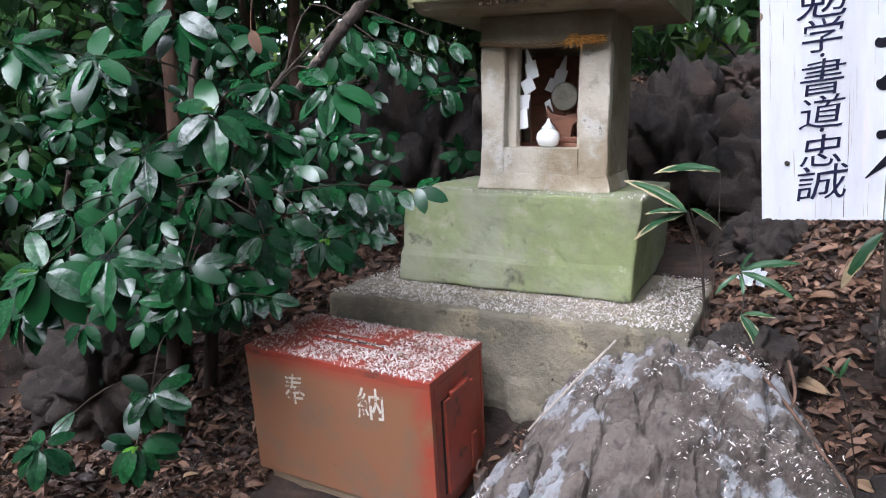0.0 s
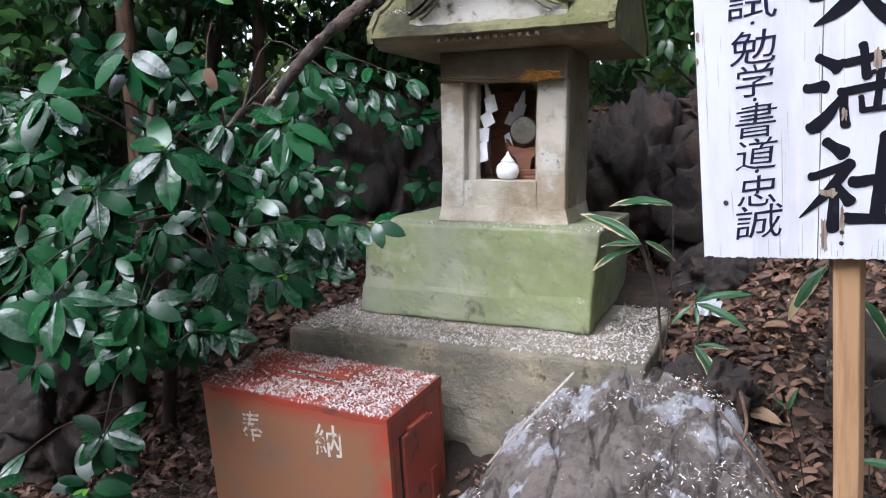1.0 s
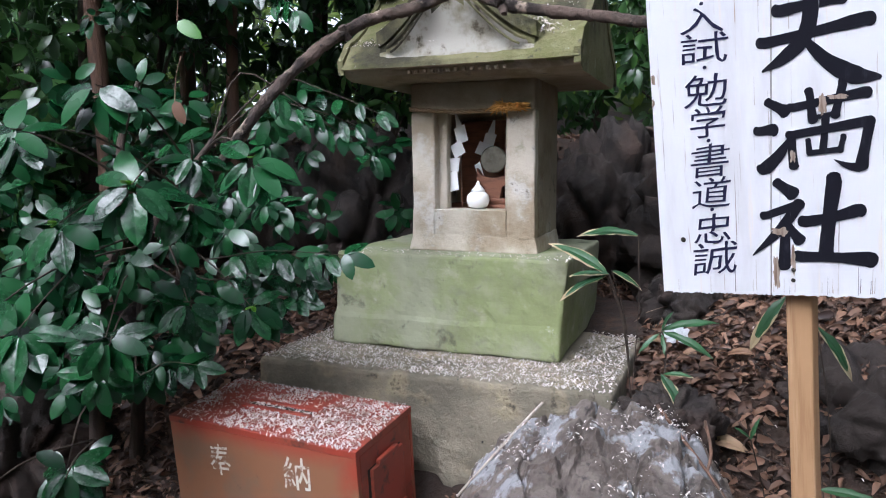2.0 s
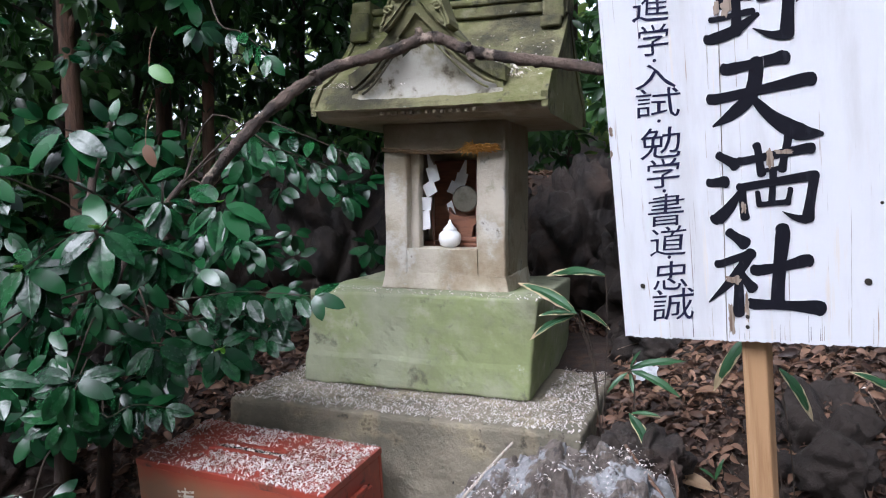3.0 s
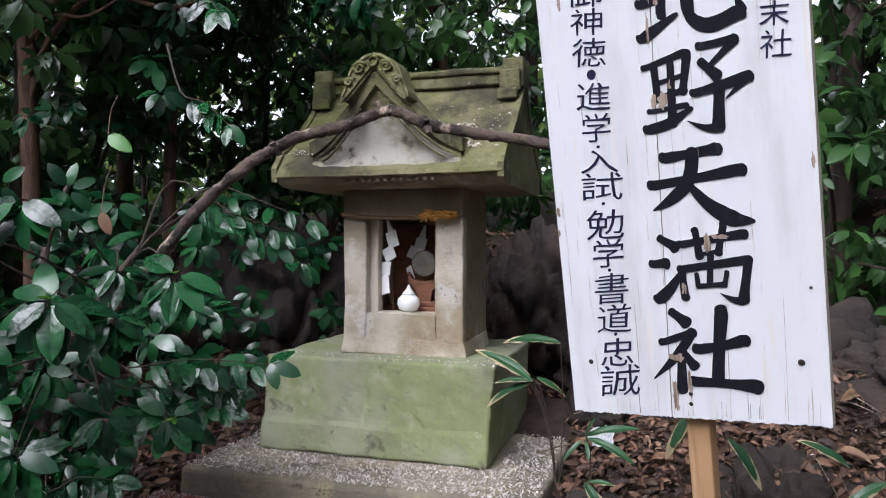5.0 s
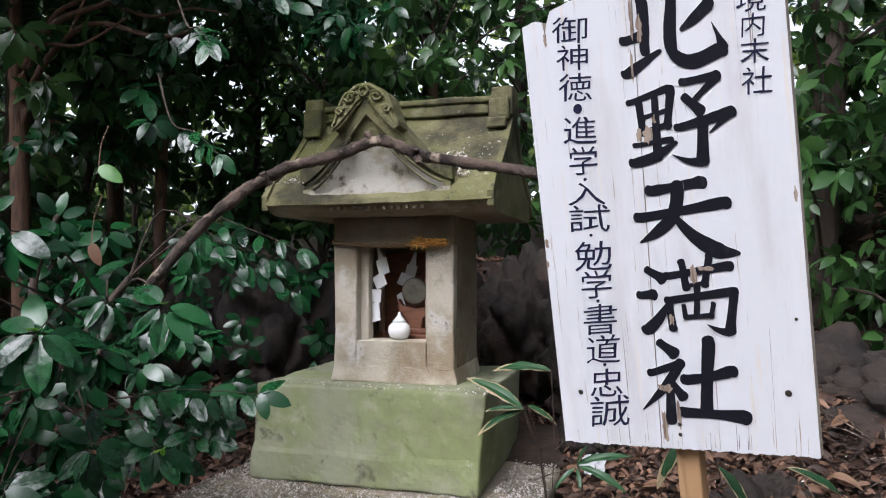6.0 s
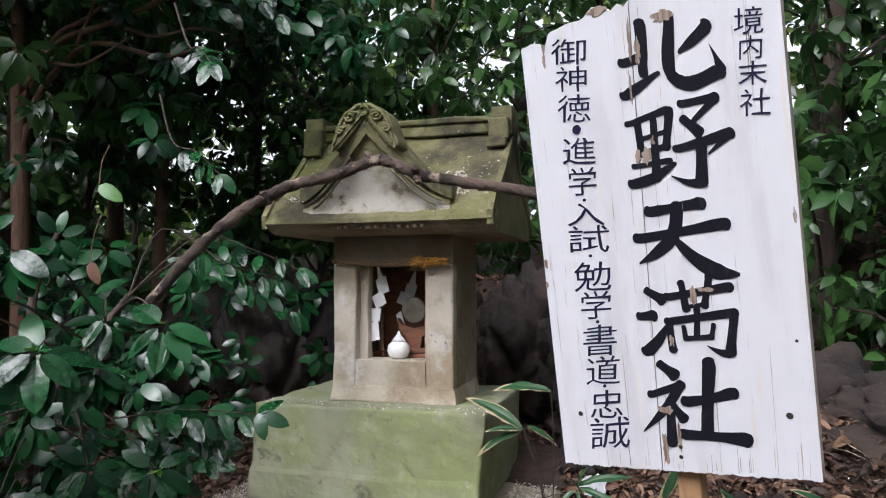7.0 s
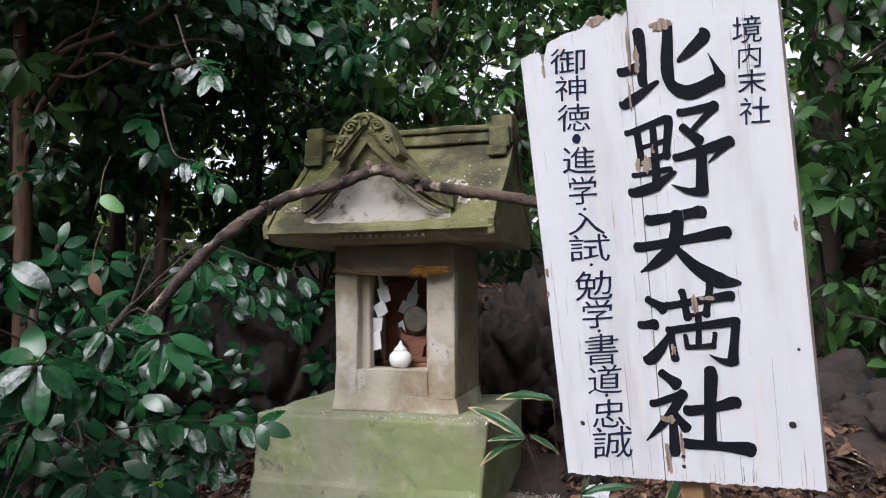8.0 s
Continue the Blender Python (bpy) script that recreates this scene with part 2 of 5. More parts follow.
def rbox(bm, lo, hi, r=0.006, step=0.04, wob=0.0, taper=(0, 0), seed=0.0, m=None):
    """A box with rounded, uneven edges. taper: how far the top draws in, in x and y."""
    lo, hi = Vector(lo), Vector(hi)
    size = hi - lo
    r = min(r, *(s * 0.49 for s in size))
    cuts = []
    for s in size:
        n = max(1, round((s - 2 * r) / step))
        cuts.append([0, r * 0.35] + [r + (s - 2 * r) * i / n for i in range(n + 1)] + [s - r * 0.35, s])
    verts = {}

    def vert(i, j, k):
        key = (i, j, k)
        if key not in verts:
            p = Vector((cuts[0][i], cuts[1][j], cuts[2][k]))
            inner = Vector([min(max(c, r), s - r) for c, s in zip(p, size)])
            d = p - inner
            if d.length > 1e-9:
                p = inner + d.normalized() * r
            q = lo + p
            if wob:
                v = noise.noise_vector(q * 9 + Vector((seed, seed, 0))) * wob + noise.noise_vector(q * 40 + Vector((0, seed, 0))) * wob * 0.4
                q = q + v
            f = (q.z - lo.z) / size.z
            mid = (lo + hi) / 2
            q.x = mid.x + (q.x - mid.x) * (1 - taper[0] * 2 / size.x * f)
            q.y = mid.y + (q.y - mid.y) * (1 - taper[1] * 2 / size.y * f)
            verts[key] = bm.verts.new(m @ q if m else q)
        return verts[key]

    n = [len(c) - 1 for c in cuts]
    for a, b, c in ((0, 1, 2), (1, 2, 0), (2, 0, 1)):
        for side in (0, n[c]):
            for i in range(n[a]):
                for j in range(n[b]):
                    quad = []
                    for di, dj in ((0, 0), (1, 0), (1, 1), (0, 1)):
                        key = [0, 0, 0]
                        key[a], key[b], key[c] = i + di, j + dj, side
                        quad.append(vert(*key))
                    if side == 0:
                        quad.reverse()
                    bm.faces.new(quad)


def box_part(name, lo, hi, material, parent, label="", **kw):
    bm = bmesh.new()
    rbox(bm, lo, hi, **kw)
    return part(name, bm, material, parent, label, smooth=False)


def tube(bm, pts, radii, sides=8, rough=0.0, seed=0.0):
    """A tapering limb along pts."""
    rings = []
    for i, (p, r) in enumerate(zip(pts, radii)):
        d = (Vector(pts[min(i + 1, len(pts) - 1)]) - Vector(pts[max(i - 1, 0)])).normalized()
        a = d.orthogonal().normalized() if abs(d.z) > 0.95 else d.cross(Vector((0, 0, 1))).normalized()
        b = d.cross(a)
        ring = []
        for k in range(sides):
            w = math.tau * k / sides
            q = Vector(p) + (a * math.cos(w) + b * math.sin(w)) * r
            if rough:
                q += noise.noise_vector(q * (0.5 / max(r, 0.004)) + Vector((seed, 0, 0))) * rough * r
            ring.append(bm.verts.new(q))
        rings.append(ring)
    for u, v in zip(rings, rings[1:]):
        for k in range(sides):
            bm.faces.new((u[k], u[(k + 1) % sides], v[(k + 1) % sides], v[k]))
    bm.faces.new(list(reversed(rings[0])))
    bm.faces.new(rings[-1])


def curve_points(keys, n):
    """n + 1 points of a smooth line through keys."""
    keys = [Vector(k) for k in keys]
    out = []
    for i in range(n + 1):
        u = i / n * (len(keys) - 1)
        k = min(int(u), len(keys) - 2)
        f = u - k
        p0, p1, p2, p3 = keys[max(k - 1, 0)], keys[k], keys[k + 1], keys[min(k + 2, len(keys) - 1)]
        out.append(0.5 * ((2 * p1) + (p2 - p0) * f + (2 * p0 - 5 * p1 + 4 * p2 - p3) * f * f + (3 * p1 - p0 - 3 * p2 + p3) * f ** 3))
    return out


def lathe(bm, profile, sides=24, m=None):
    """Turns a profile of (radius, height) round z."""
    rings = []
    for r, z in profile:
        ring = []
        for k in range(sides):
            w = math.tau * k / sides
            p = Vector((r * math.cos(w), r * math.sin(w), z))
            ring.append(bm.verts.new(m @ p if m else p))
        rings.append(ring)
    for u, v in zip(rings, rings[1:]):
        for k in range(sides):
            bm.faces.new((u[k], u[(k + 1) % sides], v[(k + 1) % sides], v[k]))
    bm.faces.new(list(reversed(rings[0])))
    bm.faces.new(rings[-1])


def extrude_outline(bm, outline, y0, y1, m=None):
    """A plate: an outline in x and z, from y0 (front) to y1."""
    a = [bm.verts.new((m @ Vector((x, y0, z))) if m else (x, y0, z)) for x, z in outline]
    b = [bm.verts.new((m @ Vector((x, y1, z))) if m else (x, y1, z)) for x, z in outline]
    bm.faces.new(a)
    bm.faces.new(list(reversed(b)))
    n = len(a)
    for i in range(n):
        bm.faces.new((a[i], b[i], b[(i + 1) % n], a[(i + 1) % n]))
    bmesh.ops.recalc_face_normals(bm, faces=bm.faces[:])


def leaf_template(length, width, fold=0.25, droop=0.25, stations=6, tip=0.55):
    """A leaf along +y with its base at the origin, folded along the midrib: vertices and faces."""
    vs, fs = [], []
    for i in range(stations + 1):
        u = i / stations
        w = width / 2 * (math.sin(math.pi * u ** (tip + 0.30)) ** 0.56 if 0 < u < 1 else 0.0)
        z = -droop * length * u * u
        y = length * u * (1 - 0.25 * droop * u)
        if i in (0, stations):
            vs.append((0, y, z))
        else:
            vs += [(-w, y, z + fold * w), (0, y, z), (w, y, z + fold * w)]
    for i in range(stations):
        if i == 0:
            fs += [(0, 2, 1), (0, 3, 2)]
        elif i == stations - 1:
            b = 1 + 3 * (i - 1)
            fs += [(b, b + 1, b + 3), (b + 1, b + 2, b + 3)]
        else:
            b = 1 + 3 * (i - 1)
            fs += [(b, b + 1, b + 4, b + 3), (b + 1, b + 2, b + 5, b + 4)]
    return np.array(vs, float), fs


def fine_leaf(length, width, fold, droop, stations=9, tip=0.55, ragged=0.0, seed=0):
    """A leaf along +y with a creased midrib and halves that arch over to the margin."""
    r = random.Random(seed)
    cross = (-1.0, -0.6, -0.1, 0.0, 0.1, 0.6, 1.0)
    vs, fs = [], []
    for i in range(stations + 1):
        u = i / stations
        w = max(width / 2 * (math.sin(math.pi * u ** (tip + 0.30)) ** 0.62 if 0 < u < 1 else 0.0), 0.004 * length)
        wave = 0.03 * width * math.sin(9 * u + seed)
        for c in cross:
            k = 1 - ragged * r.random() if abs(c) == 1 else 1
            vs.append((c * w * k, length * u * (1 - 0.25 * droop * u), -droop * length * u * u + w * fold * (2.0 * abs(c) - 1.3 * c * c) + wave * c * abs(c)))
    n = len(cross)
    for i in range(stations):
        for j in range(n - 1):
            fs.append((i * n + j, i * n + j + 1, (i + 1) * n + j + 1, (i + 1) * n + j))
    return np.array(vs, float), fs


def scatter_mesh(name, template, mats, material, smooth=True):
    """One mesh of many copies of a template, by an array of 4 x 4 matrices."""
    vs, fs = template
    mats = np.array(mats)
    pts = np.einsum("nij,kj->nki", mats[:, :3, :3], vs) + mats[:, None, :3, 3]
    k = len(vs)
    faces = [tuple(i + n * k for i in f) for n in range(len(mats)) for f in fs]
    me = bpy.data.meshes.new(name)
    me.from_pydata(pts.reshape(-1, 3).tolist(), [], faces)
    me.materials.append(material)
    if smooth:
        me.shade_smooth()
    return me


rng = random.Random(11)


def leaf_pose(at, way, up, size=1.0, twist=0.0):
    """A leaf at a point, growing along way, its upper face towards up."""
    y = Vector(way).normalized()
    x = y.cross(Vector(up))
    x = x.normalized() if x.length > 1e-4 else Vector((1, 0, 0))
    z = x.cross(y)
    m = Matrix((x, y, z)).transposed().to_4x4()
    return Matrix.Translation(at) @ m @ Matrix.Rotation(twist, 4, "Y") @ Matrix.Scale(size, 4)


# ---- ground ----
def smooth(a, b, v):
    f = min(max((v - a) / (b - a), 0.0), 1.0)
    return f * f * (3 - 2 * f)


def ground_height(x, y):
    z = -0.47 + 0.42 * smooth(-0.50, 0.08, y) + 0.10 * smooth(0.05, 0.8, y)
    z += 0.08 * smooth(0.5, 1.2, x) * smooth(-0.9, -0.2, y) + 0.14 * smooth(0.5, 0.9, x) * smooth(-0.2, 0.6, y)
    z += 0.62 * smooth(0.95, 1.55, y + 0.25 * noise.noise(Vector((x * 1.2, 3, 0))))
    z += 0.9 * smooth(2.2, 9, y)
    z += 0.02 * noise.noise(Vector((x * 3, y * 3, 1))) + 0.012 * noise.noise(Vector((x * 11, y * 11, 2)))
    return z


def build_ground():
    def axis(near, far):
        line = [i * 0.05 for i in range(int(near[0] / 0.05), int(near[1] / 0.05) + 1)]
        step = 0.1
        while line[0] > -far:
            line.insert(0, line[0] - step)
            line.append(line[-1] + step)
            step *= 1.35
        return line
    xs, ys = axis((-2.2, 2.6), 400), axis((-2.4, 2.8), 400)
    verts = [(x, y, ground_height(x, y)) for y in ys for x in xs]
    n = len(xs)
    faces = [(j * n + i, j * n + i + 1, (j + 1) * n + i + 1, (j + 1) * n + i) for j in range(len(ys) - 1) for i in range(n - 1)]
    me = bpy.data.meshes.new("ground")
    me.from_pydata(verts, [], faces)
    me.materials.append(SOIL)
    me.shade_smooth()
    return tagged(new("ground", me), "dark brown soil under a litter of fallen leaves", "ground", kind="structure")


build_ground()

# ---- plinth and boulders ----
def build_plinth():
    ob = thing("stone_plinth", place((-0.03, 0.25, -0.45)), "low stained concrete plinth under the stone shrine", "plinth")
    bm = bmesh.new()
    rbox(bm, (-0.505, -0.475, 0.0), (0.515, 0.54, 0.45), 0.014, 0.022, 0.0, seed=8)
    for v in bm.verts:
        low = smooth(0.34, 0.12, v.co.z)
        v.co += noise.noise_vector(v.co * 9) * (0.005 + 0.020 * low) + noise.noise_vector(v.co * 26) * (0.002 + 0.018 * low)
    part("block", bm, CONCRETE, ob)


def build_mound():
    """A rugged outcrop that leans against the plinth's front."""
    ob = thing("rock_outcrop", place((0.45, -0.62, -0.45)), "cracked grey rock outcrop strewn with pale fallen blossom", "rock")
    n = 210
    verts, faces = [], []
    for j in range(n + 1):
        for i in range(n + 1):
            x, y = -0.12 + 1.12 * i / n, -1.32 + 1.09 * j / n
            ridge = 0.47 + 0.10 * (y + 0.25) * -1
            side = (x - ridge)
            f = 1 - (-side / (0.46 + 0.15 * (-0.22 - y))) ** 1.8 if side < 0 else 1 - (side / (0.36 + 0.2 * (-0.22 - y))) ** 3
            top = 0.45 - 0.42 * smooth(0.30, 1.30, -y)
            z = max(f, -0.15) * top
            q = Vector((x, y, 0))
            z += 0.035 * noise.noise(q * 7) + 0.016 * noise.noise(q * 19)
            d = noise.voronoi(q * Vector((9, 6, 1)) + noise.noise_vector(q * 6) * 0.5)[0]
            crack = 1 - smooth(0.0, 0.16, d[1] - d[0])
            cell = noise.noise(noise.voronoi(q * 7)[1][0] * 3)
            lump = noise.noise(noise.voronoi(q * 21 + noise.noise_vector(q * 15) * 0.4)[1][0] * 5)
            z += 0.030 * cell - 0.034 * crack * smooth(-0.1, 0.3, f) + 0.010 * lump * 1.7 + 0.010 * noise.noise(q * 45)
            z -= 0.16 * smooth(0.95, 1.30, -y) + 0.12 * smooth(0.85, 1.0, x) + 0.12 * smooth(0.0, -0.12, x)
            verts.append((x - 0.45, y + 0.62, max(z, -0.25)))
    m = n + 1
    for j in range(n):
        for i in range(n):
            faces.append((j * m + i, j * m + i + 1, (j + 1) * m + i + 1, (j + 1) * m + i))
    me = bpy.data.meshes.new("rock_face")
    me.from_pydata(verts, [], faces)
    me.materials.append(BOULDER)
    o = new("rock_face", me)
    o.parent = ob
    return ob


def mound_height(x, y):
    ridge = 0.47 - 0.10 * (y + 0.25)
    side = x - ridge
    f = 1 - (-side / (0.46 + 0.15 * (-0.22 - y))) ** 1.8 if side < 0 else 1 - (side / (0.36 + 0.2 * (-0.22 - y))) ** 3
    q = Vector((x, y, 0))
    return -0.45 + max(f, -0.15) * (0.45 - 0.42 * smooth(0.30, 1.30, -y)) + 0.035 * noise.noise(q * 7) + 0.016 * noise.noise(q * 19)


def boulder(at, size, seed, material=DARKROCK, turn=0.0, name="boulder", label="dark damp boulder half buried in fallen leaves"):
    bm = bmesh.new()
    bmesh.ops.create_icosphere(bm, subdivisions=5, radius=1)
    off = Vector((seed * 3.7, seed * 1.3, seed))
    for v in bm.verts:
        p = v.co.copy()
        d = noise.voronoi(p * 1.3 + off)[0]
        e = noise.voronoi(p * 3.1 + off)[0]
        k = 1 + 0.24 * noise.noise(p * 1.1 + off) + 0.12 * noise.noise(p * 3 + off) + 0.06 * noise.noise(p * 9 + off) + 0.03 * noise.noise(p * 24 + off) - 0.22 * (1 - smooth(0, 0.22, d[1] - d[0])) - 0.09 * (1 - smooth(0, 0.18, e[1] - e[0]))
        v.co = Vector((p.x * size[0], p.y * size[1], p.z * size[2])) * k
    ob = part(name, bm, material, smooth=True)
    ob.matrix_basis = Matrix.Translation(at) @ Matrix.Rotation(turn, 4, "Z")
    return tagged(ob, label, "rock", "boulders round the shrine")


build_plinth()
build_mound()
ROCKS = [((0.60, -0.16, -0.10), (0.13, 0.13, 0.13), 0.3), ((1.05, 0.05, -0.07), (0.26, 0.19, 0.17), 1.2), ((1.42, -0.20, -0.12), (0.22, 0.20, 0.18), 2.0),
         ((1.00, -0.42, -0.31), (0.20, 0.17, 0.14), 0.2), ((0.66, 0.95, 0.22), (0.34, 0.24, 0.36), 0.6), ((0.25, 1.20, 0.33), (0.36, 0.25, 0.38), 1.9), ((1.12, 0.85, 0.20), (0.36, 0.28, 0.32), 2.5),
         ((-0.30, 1.22, 0.34), (0.42, 0.25, 0.48), 0.9), ((-0.85, 1.05, 0.25), (0.36, 0.28, 0.52), 1.5), ((0.62, 0.55, 0.08), (0.14, 0.17, 0.15), 2.8), ((-1.42, 0.05, -0.15), (0.28, 0.25, 0.23), 0.4),
         ((1.55, 0.55, 0.18), (0.34, 0.26, 0.24), 3.3), ((-1.35, 1.1, 0.2), (0.34, 0.28, 0.45), 4.3), ((0.55, 1.35, 0.62), (0.24, 0.18, 0.16), 5.1)]
for k, (at, size, turn) in enumerate(ROCKS):
    boulder(at, size, k + 1.0, turn=turn)
boulder((-1.25, -0.42, -0.32), (0.24, 0.2, 0.24), 31.0, turn=1.0)


# ---- stone shrine ----
def build_pedestal():
    ob = thing("stone_pedestal", place((-0.045, 0.31, 0.002)), "green moss-covered stone pedestal block on the plinth", "pedestal")
    bm = bmesh.new()
    rbox(bm, (-0.368, -0.304, 0.0), (0.367, 0.304, 0.286), 0.010, 0.0145, 0.004, taper=(0.006, 0.016), seed=2)
    for v in bm.verts:
        # the foot stands a little proud of the upper part, its edge worn
        out = 0.005 * smooth(0.104, 0.080, v.co.z + 0.006 * noise.noise(v.co * 14))
        v.co.x -= out if v.co.x < 0 else 0.020 * (1 - v.co.z / 0.286)
        v.co.y *= 1 + out / 0.304
        v.co += noise.noise_vector(v.co * 26) * 0.0022
        v.co.y += 0.006 * smooth(0.12, 0.30, noise.noise(v.co * 7 + Vector((3, 0, 1)))) * (v.co.y < 0)
    part("block", bm, MOSS, ob)


def build_shrine():
    ob = thing("stone_shrine", place((0, 0.30, 0.288)), "small weathered stone shrine with a moss-green gabled roof", "shrine")
    y0 = -0.162

    def piece(name, lo, hi, material=STONE, label="", **kw):
        return box_part(name, lo, hi, material, ob, label, **{"r": 0.007, "step": 0.03, "wob": 0.004, **kw})
    piece("foot_slab", (-0.206, y0 - 0.006, 0.0), (0.205, 0.15, 0.050), STONE, seed=4, r=0.004, taper=(0.009, 0.0065), wob=0.006, step=0.015)
    piece("sill", (-0.1215, y0 + 0.0015, 0.030), (0.1075, -0.06, 0.127), STONE, seed=5, r=0.002)
    for name, x0, x1, inner in (("column", -0.198, -0.120, -0.092), ("column", 0.106, 0.196, 0.094)):
        bm = bmesh.new()
        rbox(bm, (x0, y0, 0.036), (x1, y0 + 0.045, 0.428), 0.008, 0.03, 0.004, seed=x0)
        a, b = (x0 + 0.02, inner) if x0 < 0 else (inner, x1 - 0.02)
        rbox(bm, (a, y0 + 0.035, 0.05), (b, y0 + 0.075, 0.428), 0.006, 0.03, 0.003, seed=x0 + 1)
        part(name, bm, STONE, ob)
    # The lintel's colour mixes real stain with the eave's shade.
    piece("lintel", (-0.200, y0 - 0.004, 0.424), (0.198, -0.06, 0.515), STAINSHADE, seed=6, wob=0.007)
    for x0, x1 in ((-0.196, -0.150), (0.152, 0.196)):
        piece("side_wall", (x0, y0 + 0.046, 0.043), (x1, 0.14, 0.515), STAINSHADE, seed=x0)
    piece("back_wall", (-0.149, 0.10, 0.043), (0.151, 0.14, 0.515), seed=7)
    piece("chamber_floor", (-0.149, -0.058, 0.043), (0.151, 0.098, 0.118), WOODRED, "red-brown floor board", seed=9)

    # roof: main slopes run front and back under a ridge that lies along x
    def slope(u):
        """Height of the roof's top over the distance from the ridge, u from 0 to 1."""
        return 0.60 + 0.265 * (1 - u) ** 1.55 - 0.045 * smooth(0.86, 1.0, u)
    n = 14
    top = [(0.33 * (k / n) * s, slope(k / n)) for s, ks in ((1, range(n, -1, -1)), (-1, range(1, n + 1))) for k in ks]
    low = [(-0.335, 0.541), (-0.316, 0.537), (-0.306, 0.522), (-0.272, 0.512), (0.272, 0.512), (0.306, 0.522), (0.316, 0.537), (0.335, 0.541)]
    bm = bmesh.new()
    xs = [-0.345 + 0.697 * i / 24 for i in range(25)]
    rows = []
    for x in xs:
        lift = 0.003 * (abs(x) / 0.365) ** 3
        rows.append([bm.verts.new(Vector((x, y, z + lift * (abs(y) / 0.33))) + noise.noise_vector(Vector((x, y, z)) * 14) * 0.003) for y, z in top + low])
    for a, b in zip(rows, rows[1:]):
        m = len(a)
        for i in range(m):
            bm.faces.new((a[i], a[(i + 1) % m], b[(i + 1) % m], b[i]))
    bm.faces.new(rows[0])
    bm.faces.new(list(reversed(rows[-1])))
    bmesh.ops.recalc_face_normals(bm, faces=bm.faces[:])
    # Underside faces get the darker colour that includes painted eave shade.
    for f in bm.faces:
        f.material_index = 1 if f.calc_center_median().z < 0.540 and abs(f.normal.x) < 0.5 else 0
    roof = part("roof", bm, [ROOF, STAINSHADE], ob, "moss-green stone roof slab with upturned eaves")
    # a row of small blocks under the front eave
    for i in range(13):
        bm = bmesh.new()
        rbox(bm, (-0.14 + i * 0.0235, -0.319, 0.523), (-0.129 + i * 0.0235, -0.300, 0.534), 0.002, 0.02)
        part("dentil", bm, STAINSHADE, roof)
    # verge boards at the two ends
    for s in (-1, 1):
        bm = bmesh.new()
        a, b = [], []
        for k in range(-n, n + 1):
            y, z = 0.335 * k / n, slope(abs(k) / n) + 0.006 + 0.006 * (abs(k) / n)
            for lst, dx in ((a, 0.338), (b, 0.356)):
                lst.append((bm.verts.new((s * dx, y, z)), bm.verts.new((s * dx, y * 0.985, z - 0.040))))
        for p, q in ((a, a), (b, b)):
            for u, v in zip(p, p[1:]):
                bm.faces.new((u[0], v[0], v[1], u[1]))
        for i in (0, 1):
            for k in range(len(a) - 1):
                bm.faces.new((a[k][i], a[k + 1][i], b[k + 1][i], b[k][i]))
        for k in (0, -1):
            bm.faces.new((a[k][0], a[k][1], b[k][1], b[k][0]))
        bmesh.ops.recalc_face_normals(bm, faces=bm.faces[:])
        part("verge", bm, ROOF, roof)
    # ridge
    bm = bmesh.new()
    rbox(bm, (-0.31, -0.035, 0.845), (0.31, 0.035, 0.880), 0.006, 0.03, 0.004)
    rbox(bm, (-0.312, -0.045, 0.881), (0.312, 0.045, 0.902), 0.008, 0.03, 0.004)
    part("ridge", bm, ROOF, roof)
    for s in (-1, 1):
        bm = bmesh.new()
        rbox(bm, (s * 0.323 - 0.034, -0.055, 0.83), (s * 0.323 + 0.034, 0.055, 0.926), 0.007, 0.03, 0.003)
        rbox(bm, (s * 0.318 - 0.034, -0.075, 0.815), (s * 0.318 + 0.032, -0.050, 0.885), 0.007, 0.03, 0.003)
        rbox(bm, (s * 0.314 - 0.034, -0.090, 0.790), (s * 0.314 + 0.030, -0.070, 0.822), 0.006, 0.03, 0.002)
        part("ridge_end", bm, ROOF, roof, "stepped ridge-end block")
    # the gable that faces forward
    def rake(u):
        return 0.615 + 0.185 * (1 - u) ** 1.35
    bm = bmesh.new()
    k_n = 12
    ring = []
    for y in (0, 1):
        line = []
        for k in range(-k_n, k_n + 1):
            u = abs(k) / k_n
            x = 0.235 * k / k_n
            front = -0.388 + 0.066 * u
            yy = front if y == 0 else -0.02
            line.append((bm.verts.new((x, yy, rake(u) + 0.028)), bm.verts.new((x, yy + (0.008 if y == 0 else 0), rake(u) - 0.012))))
        ring.append(line)
    for k in range(2 * k_n):
        for i in (0, 1):
            bm.faces.new((ring[0][k][i], ring[0][k + 1][i], ring[1][k + 1][i], ring[1][k][i]))
        for r in ring:
            bm.faces.new((r[k][0], r[k + 1][0], r[k + 1][1], r[k][1]))
    for k in (0, -1):
        bm.faces.new((ring[0][k][0], ring[0][k][1], ring[1][k][1], ring[1][k][0]))
    bmesh.ops.recalc_face_normals(bm, faces=bm.faces[:])
    gable = part("front_gable", bm, ROOF, ob, "small forward gable with curved rakes")
    # the field under the rakes leans forward with them and sweeps out at its foot
    bm = bmesh.new()
    rows = []
    for j in range(13):
        v = j / 12
        row = []
        for k in range(-k_n, k_n + 1):
            u = abs(k) / k_n
            top_z, foot_z = rake(u) - 0.002, 0.562
            z = foot_z + (top_z - foot_z) * v
            front = -0.372 + 0.062 * min(1.0, (0.80 - z) / 0.185)
            row.append(bm.verts.new(Vector((0.228 * k / k_n, front - 0.008 * (1 - v) ** 3, z)) + noise.noise_vector(Vector((k * 0.4, v * 5, 2))) * 0.002))
        rows.append(row)
